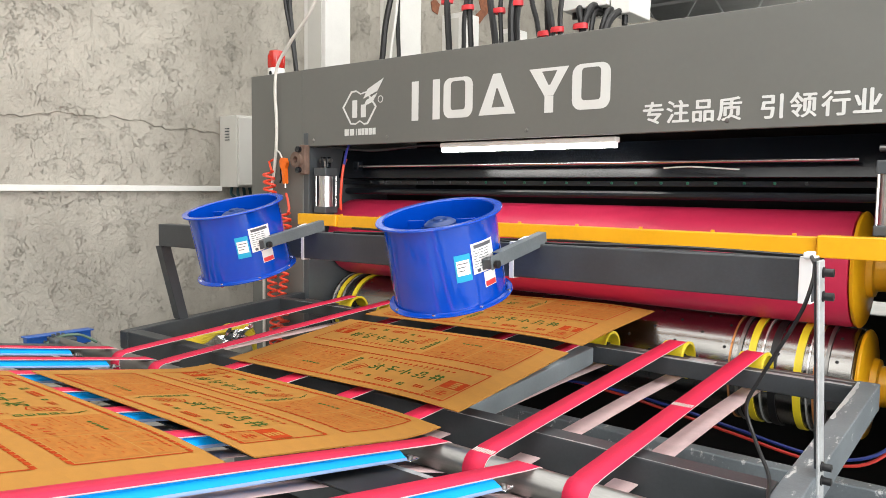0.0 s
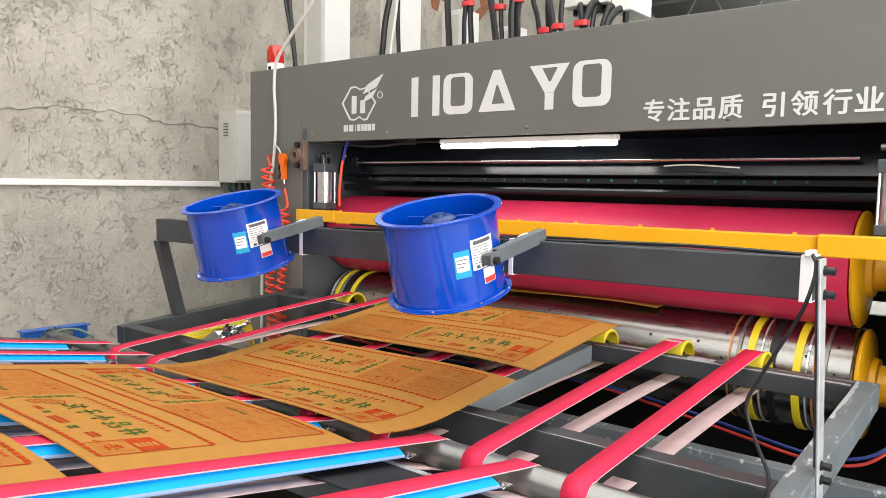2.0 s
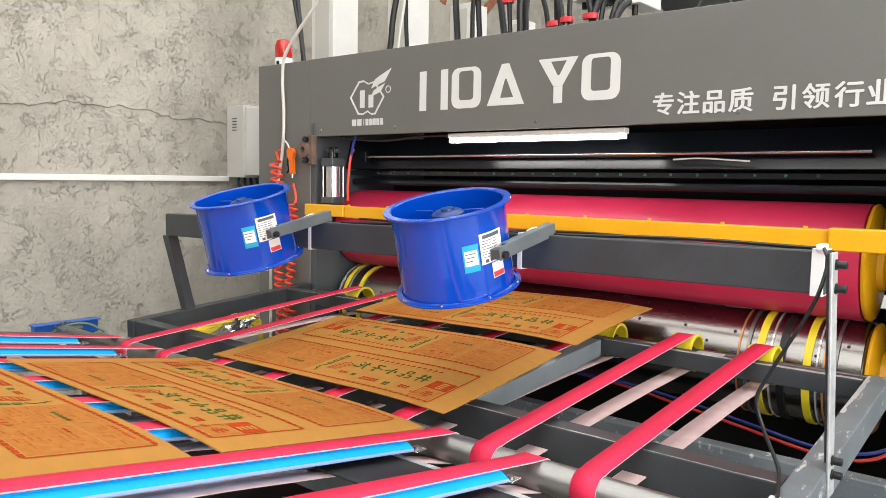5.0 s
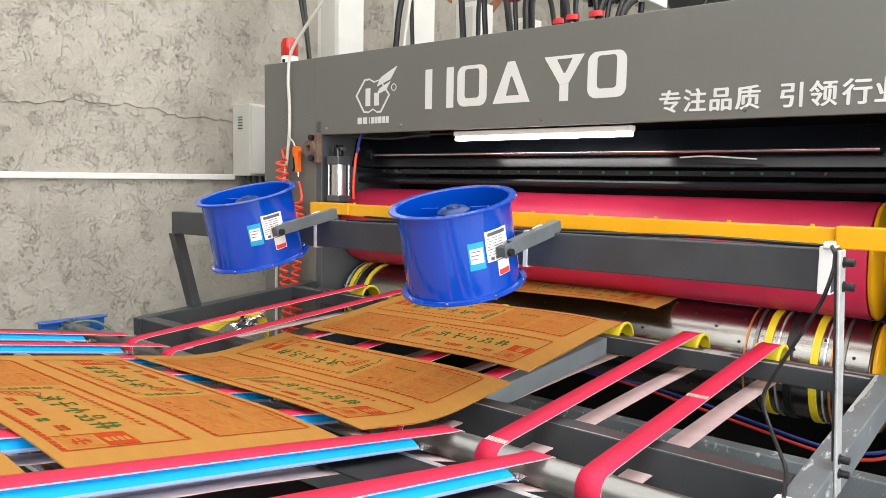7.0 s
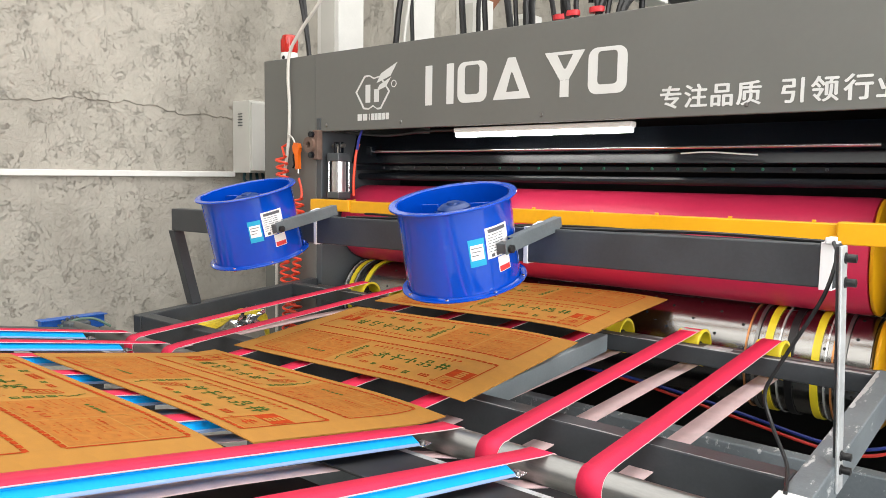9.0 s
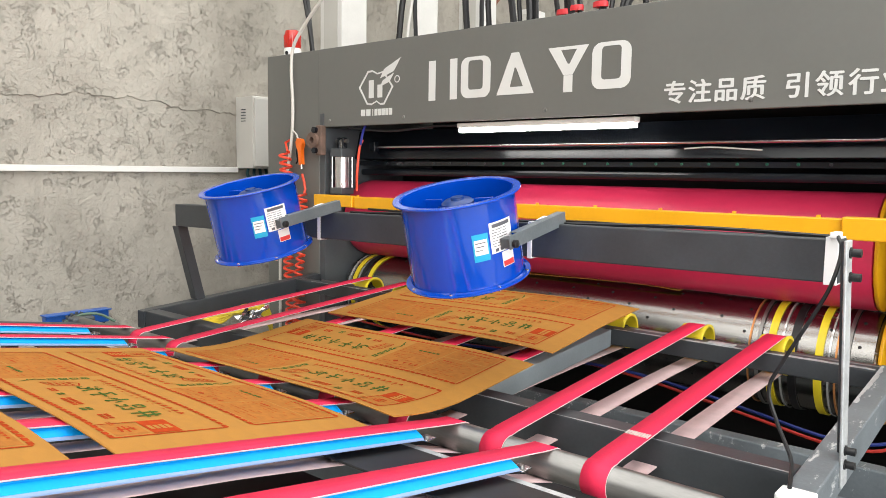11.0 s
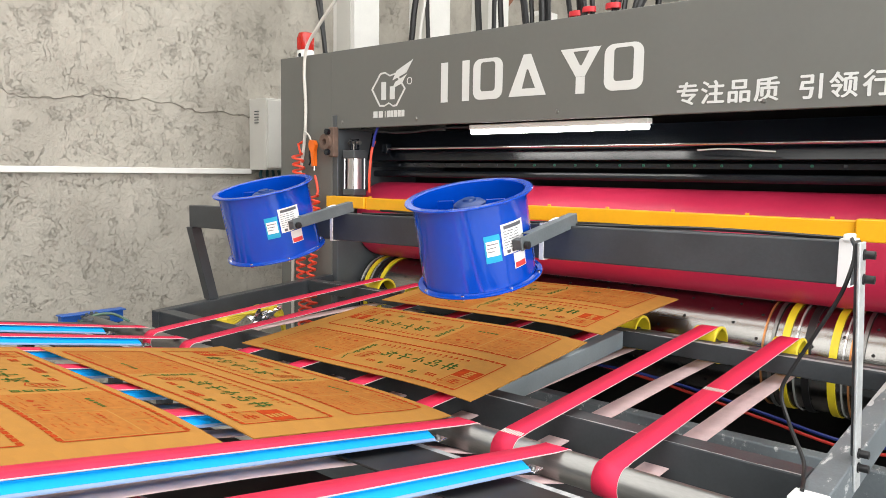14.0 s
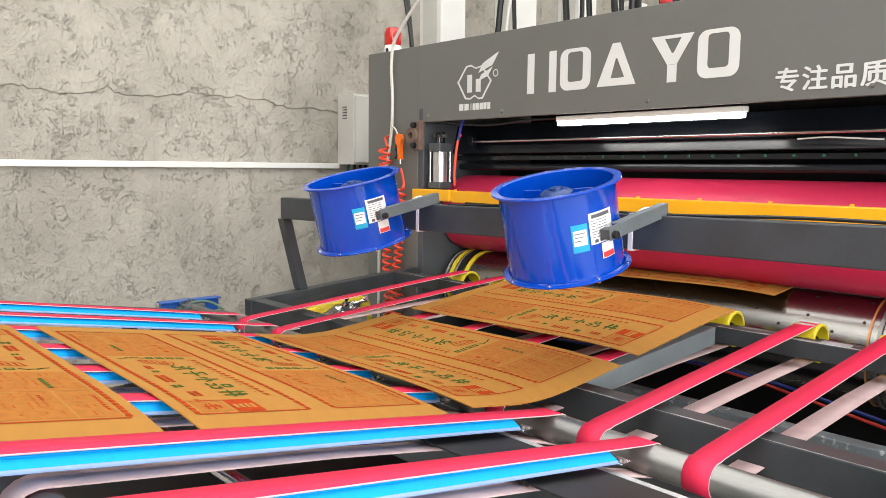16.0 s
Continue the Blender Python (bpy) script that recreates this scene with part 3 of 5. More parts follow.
for x, z in ((0.545, 1.833), (1.09, 1.833), (1.905, 1.833), (2.75, 1.833), (3.3, 1.833)):
    part("panel_screw", turned(BM(), [(0, 0), (0.009, 0), (0.007, 0.004), (0, 0.005)], Matrix.Translation((x, YP, z)) @ Matrix.Rotation(radians(90), 4, "X"), 12), M_STEEL, machine, smooth=True)

# beacon on the left column
beacon = root("warning_beacon", pose(0.105, 0.1, PT), "red warning beacon on a white base on the machine", "beacon")
part("base", turned(BM(), [(0, 0), (0.05, 0), (0.05, 0.045), (0.046, 0.052), (0, 0.052)], None, 28), M_WHITE, beacon, smooth=True)
M_BEACON = material("red_beacon_plastic", (0.5, 0.018, 0.01), 0.15, 0.0, 0.12, 20, coat=0.5)
bm = turned(BM(), [(0, 0.052), (0.047, 0.052), (0.049, 0.06), (0.047, 0.13), (0.04, 0.15), (0.025, 0.157), (0, 0.158)], None, 28)
part("dome", bm, M_BEACON, beacon, "ribbed red dome", True)
for k in range(14):
    part("rib", box(BM(), (-0.003, 0.046, 0.062), (0.003, 0.0505, 0.125), 0, Matrix.Rotation(2 * math.pi * k / 14, 4, "Z")), M_BEACON, beacon)
part("buzzer", turned(BM(), [(0, 0), (0.012, 0), (0.011, 0.004), (0, 0.005)], Matrix.Translation((0.01, -0.0495, 0.02)) @ Matrix.Rotation(radians(90), 4, "X"), 14), M_BLACK, beacon)

# ---- cables, ducts and hoses round the machine ----
jb = root("junction_box", pose(0, 0, 0), "white junction boxes hanging over the machine", "junction box")
part("box_body", box(BM(), (1.79, 0.46, 2.43), (2.03, 0.7, 3.3), 0.005), M_WHITE, jb)
part("box_body", box(BM(), (2.035, 0.48, 2.385), (2.135, 0.7, 3.3), 0.005), M_WHITE, jb)
for x in (1.83, 1.88, 1.94, 1.99):
    part("cable_gland", turned(BM(), [(0, 0), (0.013, 0), (0.013, 0.03), (0, 0.03)], Matrix.Translation((x, 0.52, 2.40)), 10), M_CABLE, jb, smooth=True)
part("cable_gland", turned(BM(), [(0, 0), (0.014, 0), (0.014, 0.045), (0, 0.045)], Matrix.Translation((2.09, 0.52, 2.34)), 10), M_CABLE, jb, smooth=True)

CABLES = [(0.679, 0.776, 2.611), (0.821, 0.822, 2.605), (1.175, 1.156, 2.556), (1.19, 1.178, 2.553), (1.26, 1.292, 2.536), (1.311, 1.307, 2.534), (1.496, 1.451, 2.513),
          (1.506, 1.505, 2.505), (1.579, 1.604, 2.491), (1.566, 1.582, 2.494), (1.755, 1.685, 2.479), (1.767, 1.766, 2.467), (1.822, 1.781, 2.465), (1.831, 1.848, 2.455),
          (1.943, 1.89, 2.429), (1.955, 1.969, 2.425), (1.992, 1.978, 2.401), (2.04, 2.04, 2.398), (2.073, 2.077, 2.368), (-0.012, -0.134, 2.744), (-0.044, -0.106, 2.74)]
for i, (xb, xt, zt) in enumerate(CABLES):
    y = 0.35 + 0.012 * (i % 3)
    rise = (xt - xb) / (zt - 2.25)
    pts = [(xb, y, PT - 0.02), (xb + rise * 0.1, y + 0.01, 2.3), (xb + rise * (zt - 2.25) * 0.6, y, 2.25 + (zt - 2.25) * 0.6), (xt, y, zt), (xt + rise * 0.15, y + 0.03, zt + 0.2), (xt + rise * 0.2, y + 0.1, 3.3)]
    if xb > 1.9:
        pts = [(xb, y, PT - 0.02), (xb, y + 0.02, 2.3), (xt, y + 0.08, zt), (xt, 0.52, 2.41)]
    tagged(part("black_cable", tube_path(BM(), smooth_path(pts), (0.017, 0.012, 0.015)[i % 3], 8), M_CABLE, smooth=True), "black power cable running into the machine top", "cable", "cables over the machine")
for x, z in ((1.167, 2.549), (1.302, 2.497), (1.494, 2.455), (1.598, 2.475), (1.759, 2.313), (1.825, 2.323), (1.949, 2.324)):
    tagged(part("red_tape", turned(BM(), [(0.012, -0.012), (0.024, -0.012), (0.025, 0), (0.024, 0.012), (0.012, 0.012)], Matrix.Translation((x, 0.362, z)) @ Matrix.Diagonal((1.5, 1, 1, 1)), 14, True), material("red_tape_vinyl", (0.7, 0.04, 0.05), 0.4), smooth=True), "red tape wound round two cables", "tape", "red tapes")
tagged(part("grey_hose", tube_path(BM(), smooth_path([(0.79, 0.33, PT - 0.02), (0.80, 0.335, 2.35), (0.83, 0.34, 2.55), (0.86, 0.36, 3.0)]), 0.009, 8), M_PALE, smooth=True), "thin pale grey hose beside black cables", "hose")
M_WHITEHOSE = material("milky_hose", (0.62, 0.60, 0.55), 0.35, 0.0, 0.05, 9)
tagged(part("white_air_hose", tube_path(BM(), smooth_path([(0.72, 0.02, 2.9), (0.578, -0.03, 2.541), (0.40, -0.035, 2.37), (0.285, -0.035, 2.25), (0.258, -0.032, 2.12), (0.254, -0.02, 1.95), (0.25, -0.02, 1.80), (0.235, -0.025, 1.66), (0.19, -0.02, 1.50), (0.14, -0.02, 1.2), (0.13, -0.02, 0.55)]), 0.009, 8), M_WHITEHOSE, smooth=True), "milky white air hose running down the machine column", "hose")

gun = root("air_gun", pose(0.338, -0.035, 1.705) @ Matrix.Scale(0.82, 4), "orange plastic air blow gun hung on the machine column", "air gun")
M_GUN = material("orange_gun_plastic", (0.85, 0.16, 0.01), 0.35, 0.0, 0.06, 20)
bm = BM()
flat(bm, [(-0.035, 0.02), (-0.02, 0.045), (0.02, 0.04), (0.035, 0.01), (0.022, -0.03), (0.026, -0.13), (0.0, -0.135), (-0.012, -0.04), (-0.03, -0.01)], -0.014, 0.014)
part("gun_body", bm, M_GUN, gun)
part("trigger", tube_path(BM(), smooth_path([(-0.025, 0, 0.0), (-0.04, 0, -0.05), (-0.03, 0, -0.1), (-0.045, 0, -0.125)]), 0.006, 6), M_BLACK, gun, smooth=True)
part("nozzle", tube_path(BM(), smooth_path([(-0.02, 0, 0.035), (-0.045, 0, 0.075), (-0.085, 0, 0.1)]), 0.006, 8), M_PALE, gun, smooth=True)
part("inlet", turned(BM(), [(0, -0.16), (0.009, -0.16), (0.009, -0.13), (0, -0.13)], Matrix.Translation((0.012, 0, 0)), 10), M_CHROME, gun, smooth=True)


def coil(x0, z0, x1, z1, turns, r, lead):
    pts = [Vector(p) for p in lead]
    n = int(turns * 12)
    for i in range(n + 1):
        u = i / n
        a = 2 * math.pi * turns * u
        rr = r * (0.9 + 0.2 * math.sin(u * 9))
        pts.append(Vector((x0 + (x1 - x0) * u + rr * math.cos(a) + 0.01 * math.sin(u * 17), -0.052 + rr * 0.75 * math.sin(a), z0 + (z1 - z0) * u)))
    return tube_path(BM(), pts, 0.0072, 6)


tagged(part("coiled_hose", coil(0.215, 1.67, 0.285, 0.68, 25, 0.036, [(0.235, -0.02, 1.735), (0.2, -0.03, 1.72)]), M_CORAL, smooth=True), "orange-red coiled air hose hanging on the column", "hose", "coiled hoses")
tagged(part("coiled_hose", coil(0.36, 1.44, 0.33, 0.68, 20, 0.034, [(0.352, -0.035, 1.545), (0.37, -0.035, 1.50), (0.385, -0.04, 1.46)]), M_CORAL, smooth=True), "orange-red coiled air hose hanging on the column", "hose", "coiled hoses")

# ---- delivery frame ----
M_TUBE = material("grey_tube_paint", (0.048, 0.054, 0.06), 0.42, 0.0, 0.22, 8.0, 0.05, 150)
M_SCUFF = material("scuffed_grey_paint", (0.17, 0.195, 0.21), 0.5, 0.1, 0.2, 9.0, 0.06, 150, colour2=(0.135, 0.155, 0.17))


def add_scuffs(mat, amount):
    """White scratches through the paint, stretched along the tubes."""
    n, l = mat.node_tree.nodes, mat.node_tree.links
    b = n["Principled BSDF"]
    base = b.inputs["Base Color"].links[0].from_socket
    tc, mp, t = n.new("ShaderNodeTexCoord"), n.new("ShaderNodeMapping"), n.new("ShaderNodeTexNoise")
    mp.inputs["Scale"].default_value = (3, 1, 2)
    t.inputs["Scale"].default_value, t.inputs["Detail"].default_value, t.inputs["Roughness"].default_value = 9, 8, 0.75
    l.new(tc.outputs["Object"], mp.inputs["Vector"])
    l.new(mp.outputs[0], t.inputs["Vector"])
    mr = n.new("ShaderNodeMapRange")
    mr.inputs["From Min"].default_value, mr.inputs["From Max"].default_value = amount, amount + 0.06
    l.new(t.outputs["Fac"], mr.inputs["Value"])
    mix = n.new("ShaderNodeMix")
    mix.data_type = "RGBA"
    l.new(mr.outputs[0], mix.inputs["Factor"])
    l.new(base, mix.inputs["A"])
    mix.inputs["B"].default_value = (0.55, 0.56, 0.56, 1)
    l.new(mix.outputs["Result"], b.inputs["Base Color"])


add_scuffs(M_SCUFF, 0.575)
M_BARE = material("scuffed_pale_steel", (0.55, 0.57, 0.58), 0.45, 0.3, 0.3, 12.0, 0.08, 90)
add_scuffs(M_BARE, 0.52)
add_scuffs(M_TUBE, 0.72)


# frame paint made lighter: side light on the middle tube put into the colour
M_MID = material("lit_blue_grey_paint", (0.23, 0.265, 0.28), 0.5, 0.0, 0.12, 9.0, 0.04, 150)


def sloped(bm, x0, x1, y0, y1, h, zf=None, bevel=0.004):
    """A tube along y whose top follows the frame."""
    zf = zf or frame_z
    r = box(bm, (x0, y0, -h), (x1, y1, 0), bevel)
    for v in bm.verts:
        v.co.z += zf(v.co.y)
    return bm


dframe = root("delivery_frame", pose(0, 0, 0), "blue-grey square steel tube frame before the rollers", "frame")
part("cross_tube", box(BM(), (XL + 0.001, YF - 0.03, ZF - 0.062), (XR - 0.001, YF + 0.03, ZF - 0.001), 0.004), M_TUBE, dframe)
part("cross_tube", box(BM(), (XL + 0.001, YN - 0.035, ZN - 0.105), (XR - 0.001, YN + 0.035, ZN - 0.001), 0.004), M_TUBE, dframe)
part("side_tube", sloped(BM(), XL - 0.06, XL, -1.04, 0.0, 0.08), M_TUBE, dframe)
part("side_tube", sloped(BM(), XR, XR + 0.062, -1.62, -0.10, 0.085), M_SCUFF, dframe, "scuffed grey tube")
part("middle_tube", sloped(BM(), 2.285, 2.342, YN + 0.036, YF - 0.031, 0.066), M_MID, dframe)
part("weld_plate", box(BM(), (2.70, YF - 0.024, ZF - 0.001), (2.79, YF + 0.02, ZF + 0.003)), M_BARE, dframe)
part("lower_tube", box(BM(), (XL, -0.62, 0.66), (3.5, -0.57, 0.72), 0.004), M_SCUFF, dframe)
part("lower_tube", box(BM(), (XL, -1.02, 0.60), (3.5, -0.96, 0.70), 0.004), M_TUBE, dframe)
for x in (XL - 0.05, XR + 0.01):
    part("frame_leg", box(BM(), (x, -1.035, 0), (x + 0.05, -0.975, frame_z(-1.0) - 0.086), 0.004), M_TUBE, dframe)
part("cable_wrap", box(BM(), (XR - 0.004, -1.16, frame_z(-1.13) - 0.088), (XR + 0.066, -1.10, frame_z(-1.10) + 0.004), 0.004), M_LABEL, dframe, "white tape wrap")


def worn_edge(parent, a, b, w, seed, axis=0):
    """Bare metal along the top edge of a tube: a thin flake with a ragged outline."""
    r = random.Random(seed)
    a, b = Vector(a), Vector(b)
    n = max(6, int((b - a).length / 0.012))
    side = Vector((0, 1, 0)) if axis == 0 else Vector((1, 0, 0))
    bm = BM()
    rows, width = [], 0.5
    for i in range(n + 1):
        width = min(1.0, max(0.08, width + r.uniform(-0.3, 0.3)))
        p = a + (b - a) * (i / n)
        q = p + side * w * width
        rows.append([bm.verts.new(v) for v in (p, q, q + Vector((0, 0, 0.0008)), p + Vector((0, 0, 0.0008)))])
    for p, q in zip(rows, rows[1:]):
        for k in range(4):
            bm.faces.new((p[k], p[(k + 1) % 4], q[(k + 1) % 4], q[k]))
    bm.faces.new(rows[0])
    bm.faces.new(rows[-1])
    return part("worn_edge", bm, M_BARE, parent, "paint worn to bare metal")


worn_edge(dframe, (2.35, YF - 0.030, ZF - 0.0008), (3.22, YF - 0.030, ZF - 0.0008), 0.024, 3)
worn_edge(dframe, (0.60, YF - 0.030, ZF - 0.0008), (1.30, YF - 0.030, ZF - 0.0008), 0.010, 4)
worn_edge(dframe, (2.30, YN - 0.035, ZN - 0.0008), (3.22, YN - 0.035, ZN - 0.0008), 0.006, 5)
worn_edge(dframe, (XR + 0.002, -0.50, frame_z(-0.50) + 0.0002), (XR + 0.002, -0.12, frame_z(-0.12) + 0.0002), 0.014, 6, 1)

# machine base under the frame, with hoses along it
part("machine_base", box(BM(), (0.50, -0.50, 0), (3.38, -0.03, 0.58), 0.006), M_FRAME, machine)
part("base_beam", box(BM(), (0.51, -0.36, 0.581), (3.37, -0.30, 0.737), 0.005), M_SCUFF, machine, "scuffed grey beam on the machine base")
part("base_rib", box(BM(), (0.51, -0.47, 0.581), (3.37, -0.44, 0.655), 0.004), M_MID, machine)
part("base_plate", box(BM(), (2.95, -1.9, 0.56), (3.95, -0.51, 0.60), 0.006), M_FRAME, machine)
for k, (mat, lab) in enumerate(((material("dull_red_hose", (0.42, 0.03, 0.02), 0.4), "red"), (material("deep_blue_hose", (0.015, 0.03, 0.17), 0.4), "dark blue"))):
    pts = [(0.6, -0.06, 0.80), (1.4, -0.08, 0.78), (2.0, -0.10 - 0.03 * k, 0.815), (2.376, -0.1 - 0.03 * k, 0.80 + 0.02 * k), (2.648, -0.1, 0.765 + 0.02 * k), (2.852, -0.1, 0.735 + 0.02 * k), (3.1, -0.1, 0.70 + 0.02 * k), (3.26, -0.08, 0.72 + 0.02 * k), (3.38, -0.02, 0.84)]
    tagged(part("slack_hose", tube_path(BM(), smooth_path(pts, 6), 0.006, 6), mat, smooth=True), lab + " plastic hose strung below the drum", "hose", "hoses below the drum")

# ---- fan beam ----
beam = root("fan_beam", pose(0, 0, 0), "dark grey steel tube beam carrying the fans", "beam")
bm = box(BM(), (0.44, -0.86, -0.102), (3.25, -0.80, 0), 0.004)
for v in bm.verts:
    v.co.z += 1.399 + (v.co.x - 0.44) * 0.0089
part("tube", bm, M_TUBE, beam)


def leaning(bm, x0, x1, top, bottom, w):
    (yt, zt), (yb, zb) = top, bottom
    vs = []
    for y, z in ((yt, zt), (yb, zb)):
        for dx in (x0, x1):
            for dy in (-w / 2, w / 2):
                vs.append(bm.verts.new((dx, y + dy, z)))
    for f in ((0, 1, 3, 2), (4, 6, 7, 5), (0, 4, 5, 1), (2, 3, 7, 6), (0, 2, 6, 4), (1, 5, 7, 3)):
        bm.faces.new([vs[i] for i in f])
    bmesh.ops.bevel(bm, geom=list(bm.edges), offset=0.002, segments=1, affect="EDGES")
    return bm


part("post", leaning(BM(), 0.412, 0.462, (-0.835, 1.296), (-0.745, frame_z(-0.745) + 0.001), 0.05), M_TUBE, beam)
part("upright_plate", leaning(BM(), 3.270, 3.286, (-0.955, 1.428), (-0.85, 0.90), 0.008), M_TUBE, beam)
part("upright_plate", leaning(BM(), 3.2865, 3.293, (-0.985, 1.432), (-0.875, 0.862), 0.05), M_BARE, beam, "scuffed flat steel upright")
for y, z in ((-0.975, 1.405), (-0.965, 1.352), (-0.893, 0.952), (-0.888, 0.918)):
    part("bolt", turned(BM(), [(0, 0), (0.012, 0), (0.012, 0.003), (0.009, 0.003), (0.009, 0.022), (0, 0.024)], Matrix.Translation((3.293, y, z)) @ ALONG_X, 12), M_CABLE, beam, smooth=True)
for x0, x1 in ((2.405, 2.42), (1.452, 1.467), (3.218, 3.246)):
    zt = 1.399 + (x0 - 0.44) * 0.0089
    part("white_strap", box(BM(), (x0, -0.8635, zt - 0.106), (x1, -0.797, zt + 0.004), 0.001), M_LABEL, beam, "white cable strap")
part("strap_end", box(BM(), (3.228, -0.875, 1.424), (3.246, -0.83, 1.440), 0.003), M_LABEL, beam)
tagged(part("fan_cable", tube_path(BM(), smooth_path([(3.245, -0.87, 1.43), (3.265, -0.92, 1.404), (3.258, -0.95, 1.34), (3.234, -0.95, 1.28), (3.166, -0.95, 1.144), (3.139, -0.95, 1.074), (3.16, -0.95, 1.004), (3.207, -1.0, 0.945), (3.228, -1.07, 0.928), (3.24, -1.12, 0.922)]), 0.0045, 8), M_CABLE, smooth=True), "thin black fan cable hanging to the frame", "cable")
part("beam_cable", tube_path(BM(), smooth_path([(x, -0.83, 1.404 + (x - 0.44) * 0.0089 + 0.004 * math.sin(x * 7)) for x in np.linspace(1.6, 3.24, 16)], 3), 0.005, 6), M_CABLE, beam, smooth=True)

# ---- fans ----
M_CYAN = material("cyan_print", (0.0, 0.36, 0.62), 0.4)
M_PRINT = material("dark_print", (0.10, 0.10, 0.115), 0.5)
M_REDPRINT = material("red_print", (0.7, 0.05, 0.05), 0.5)


M_NAVY = material("navy_motor_paint", (0.005, 0.035, 0.17), 0.35, 0.0, 0.1, 9)


def patch(bm, r, a0, a1, z0, z1, n=6):
    """A piece of a cylinder's skin."""
    lo = [bm.verts.new((r * math.cos(radians(a0 + (a1 - a0) * i / n)), r * math.sin(radians(a0 + (a1 - a0) * i / n)), z0)) for i in range(n + 1)]
    hi = [bm.verts.new((v.co.x, v.co.y, z1)) for v in lo]
    for i in range(n):
        bm.faces.new((lo[i], lo[i + 1], hi[i + 1], hi[i]))
    return bm


def tube_fan(x):
    f = root("axial_fan", pose(x, -1.0607, 1.3866, 14.65), "glossy blue sheet metal tube fan hung from the beam", "fan", "fans on the beam")
    r, h = 0.163, 0.243
    part("casing", turned(BM(), [(r, -h / 2), (r + 0.0008, -h / 2 + 0.05), (r, 0), (r, h / 2), (r - 0.003, h / 2), (r - 0.003, -h / 2)], None, 72, True), M_BLUE, f, smooth=True)
    for s in (-1, 1):
        prof = [(r - 0.002, s * h / 2), (r + 0.003, s * (h / 2 - 0.006)), (r + 0.007, s * (h / 2 - 0.003)), (0.181, s * (h / 2 - 0.003)), (0.1825, s * h / 2), (0.181, s * (h / 2 + 0.003)), (r, s * (h / 2 + 0.003))]
        part("flange", turned(BM(), prof, None, 72, True), M_BLUE, f, smooth=True)
        for k in range(8 if s < 0 else 0):
            a = radians(22 + 45 * k)
            part("flange_bolt", turned(BM(), [(0, -0.007), (0.0055, -0.007), (0.0055, 0.007), (0, 0.007)], Matrix.Translation((0.174 * math.cos(a), 0.174 * math.sin(a), s * h / 2)), 8), M_CHROME if s < 0 else M_BLUE, f, smooth=True)
    part("weld_seam", box(BM(), (-0.004, -r - 0.0012, -h / 2 + 0.008), (0.004, -r + 0.001, h / 2 - 0.008), 0, Matrix.Rotation(radians(-22), 4, "Z")), M_BLUE, f)
    part("motor", turned(BM(), [(0, -0.04), (0.046, -0.04), (0.052, -0.03), (0.052, 0.086), (0.047, 0.088), (0.047, 0.096), (0.036, 0.104), (0.020, 0.105), (0.018, 0.111), (0, 0.112)], None, 32), M_NAVY, f, smooth=True)
    bm = BM()
    for k in range(16):
        box(bm, (-0.002, 0.050, -0.02), (0.002, 0.059, 0.086), 0, Matrix.Rotation(2 * math.pi * k / 16, 4, "Z"))
    part("cooling_fin", bm, M_NAVY, f)["kind"] = "stuff"
    for k in range(2):
        part("strut", box(BM(), (0.05, -0.004, 0.06), (0.105, 0.004, 0.104), 0.001, Matrix.Rotation(radians(20 + 170 * k), 4, "Z")), M_BLUE, f)
        part("strut", box(BM(), (0.05, -0.004, 0.03), (0.161, 0.004, 0.059), 0.001, Matrix.Rotation(radians(20 + 170 * k), 4, "Z")), M_BLUE, f)
    for k in range(6):
        m = Matrix.Rotation(radians(60 * k + 15), 4, "Z") @ Matrix.Translation((0.1, 0, -0.07)) @ Matrix.Rotation(radians(32), 4, "X")
        part("blade", box(BM(), (-0.055, -0.03, -0.0015), (0.055, 0.03, 0.0015), 0.001, m), M_BLUE, f)
    rl = r + 0.0015
    part("blue_label", patch(BM(), rl, -42, -26, -0.038, 0.038), M_CYAN, f, "white and cyan sticker")
    part("label_field", patch(BM(), rl + 0.0006, -40.5, -27.5, -0.02, 0.022), M_LABEL, f)
    part("white_label", patch(BM(), rl, -24, 4, -0.026, 0.06), M_LABEL, f, "white rating sticker")
    part("label_bar", patch(BM(), rl + 0.0006, -21, 1, 0.045, 0.055), M_PRINT, f)
    for k in range(7):
        a = -22
        for d in ((5, 9, 6), (8, 5, 7), (6, 6, 8))[k % 3]:
            part("label_bar", patch(BM(), rl + 0.0006, a, a + d - 1.5, 0.0375 - 0.0075 * k, 0.0395 - 0.0075 * k), M_PRINT, f)
            a += d
    for k in range(3):
        part("label_bar", patch(BM(), rl + 0.0012, -39.5, -29 - 2 * k, 0.012 - 0.01 * k, 0.0145 - 0.01 * k), M_PRINT, f)
    for k in range(3):
        part("label_bar", patch(BM(), rl + 0.0006, -20 + 6 * k, -16 + 6 * k, -0.022, -0.013), M_PRINT, f)
    part("red_label", patch(BM(), rl, -13, 3, -0.072, -0.028), M_LABEL, f, "white sticker with red print")
    part("label_bar", patch(BM(), rl + 0.0006, -12, 2, -0.07, -0.055), M_REDPRINT, f)
    # the bolt and the angle-iron arm to the beam
    part("pivot_block", box(BM(), (r, -0.042, -0.016), (r + 0.0295, -0.018, 0.012), 0.002), M_SIDE, f)
    part("pivot_bolt", turned(BM(), [(0, 0.01), (0.006, 0.01), (0.006, 0.046), (0.011, 0.0465), (0.011, 0.056), (0, 0.058)], Matrix.Translation((r - 0.01, -0.03, -0.004)) @ ALONG_X, 14), M_CABLE, f, smooth=True)
    m = Matrix.Rotation(radians(-14.65 + 11.5), 4, "X")
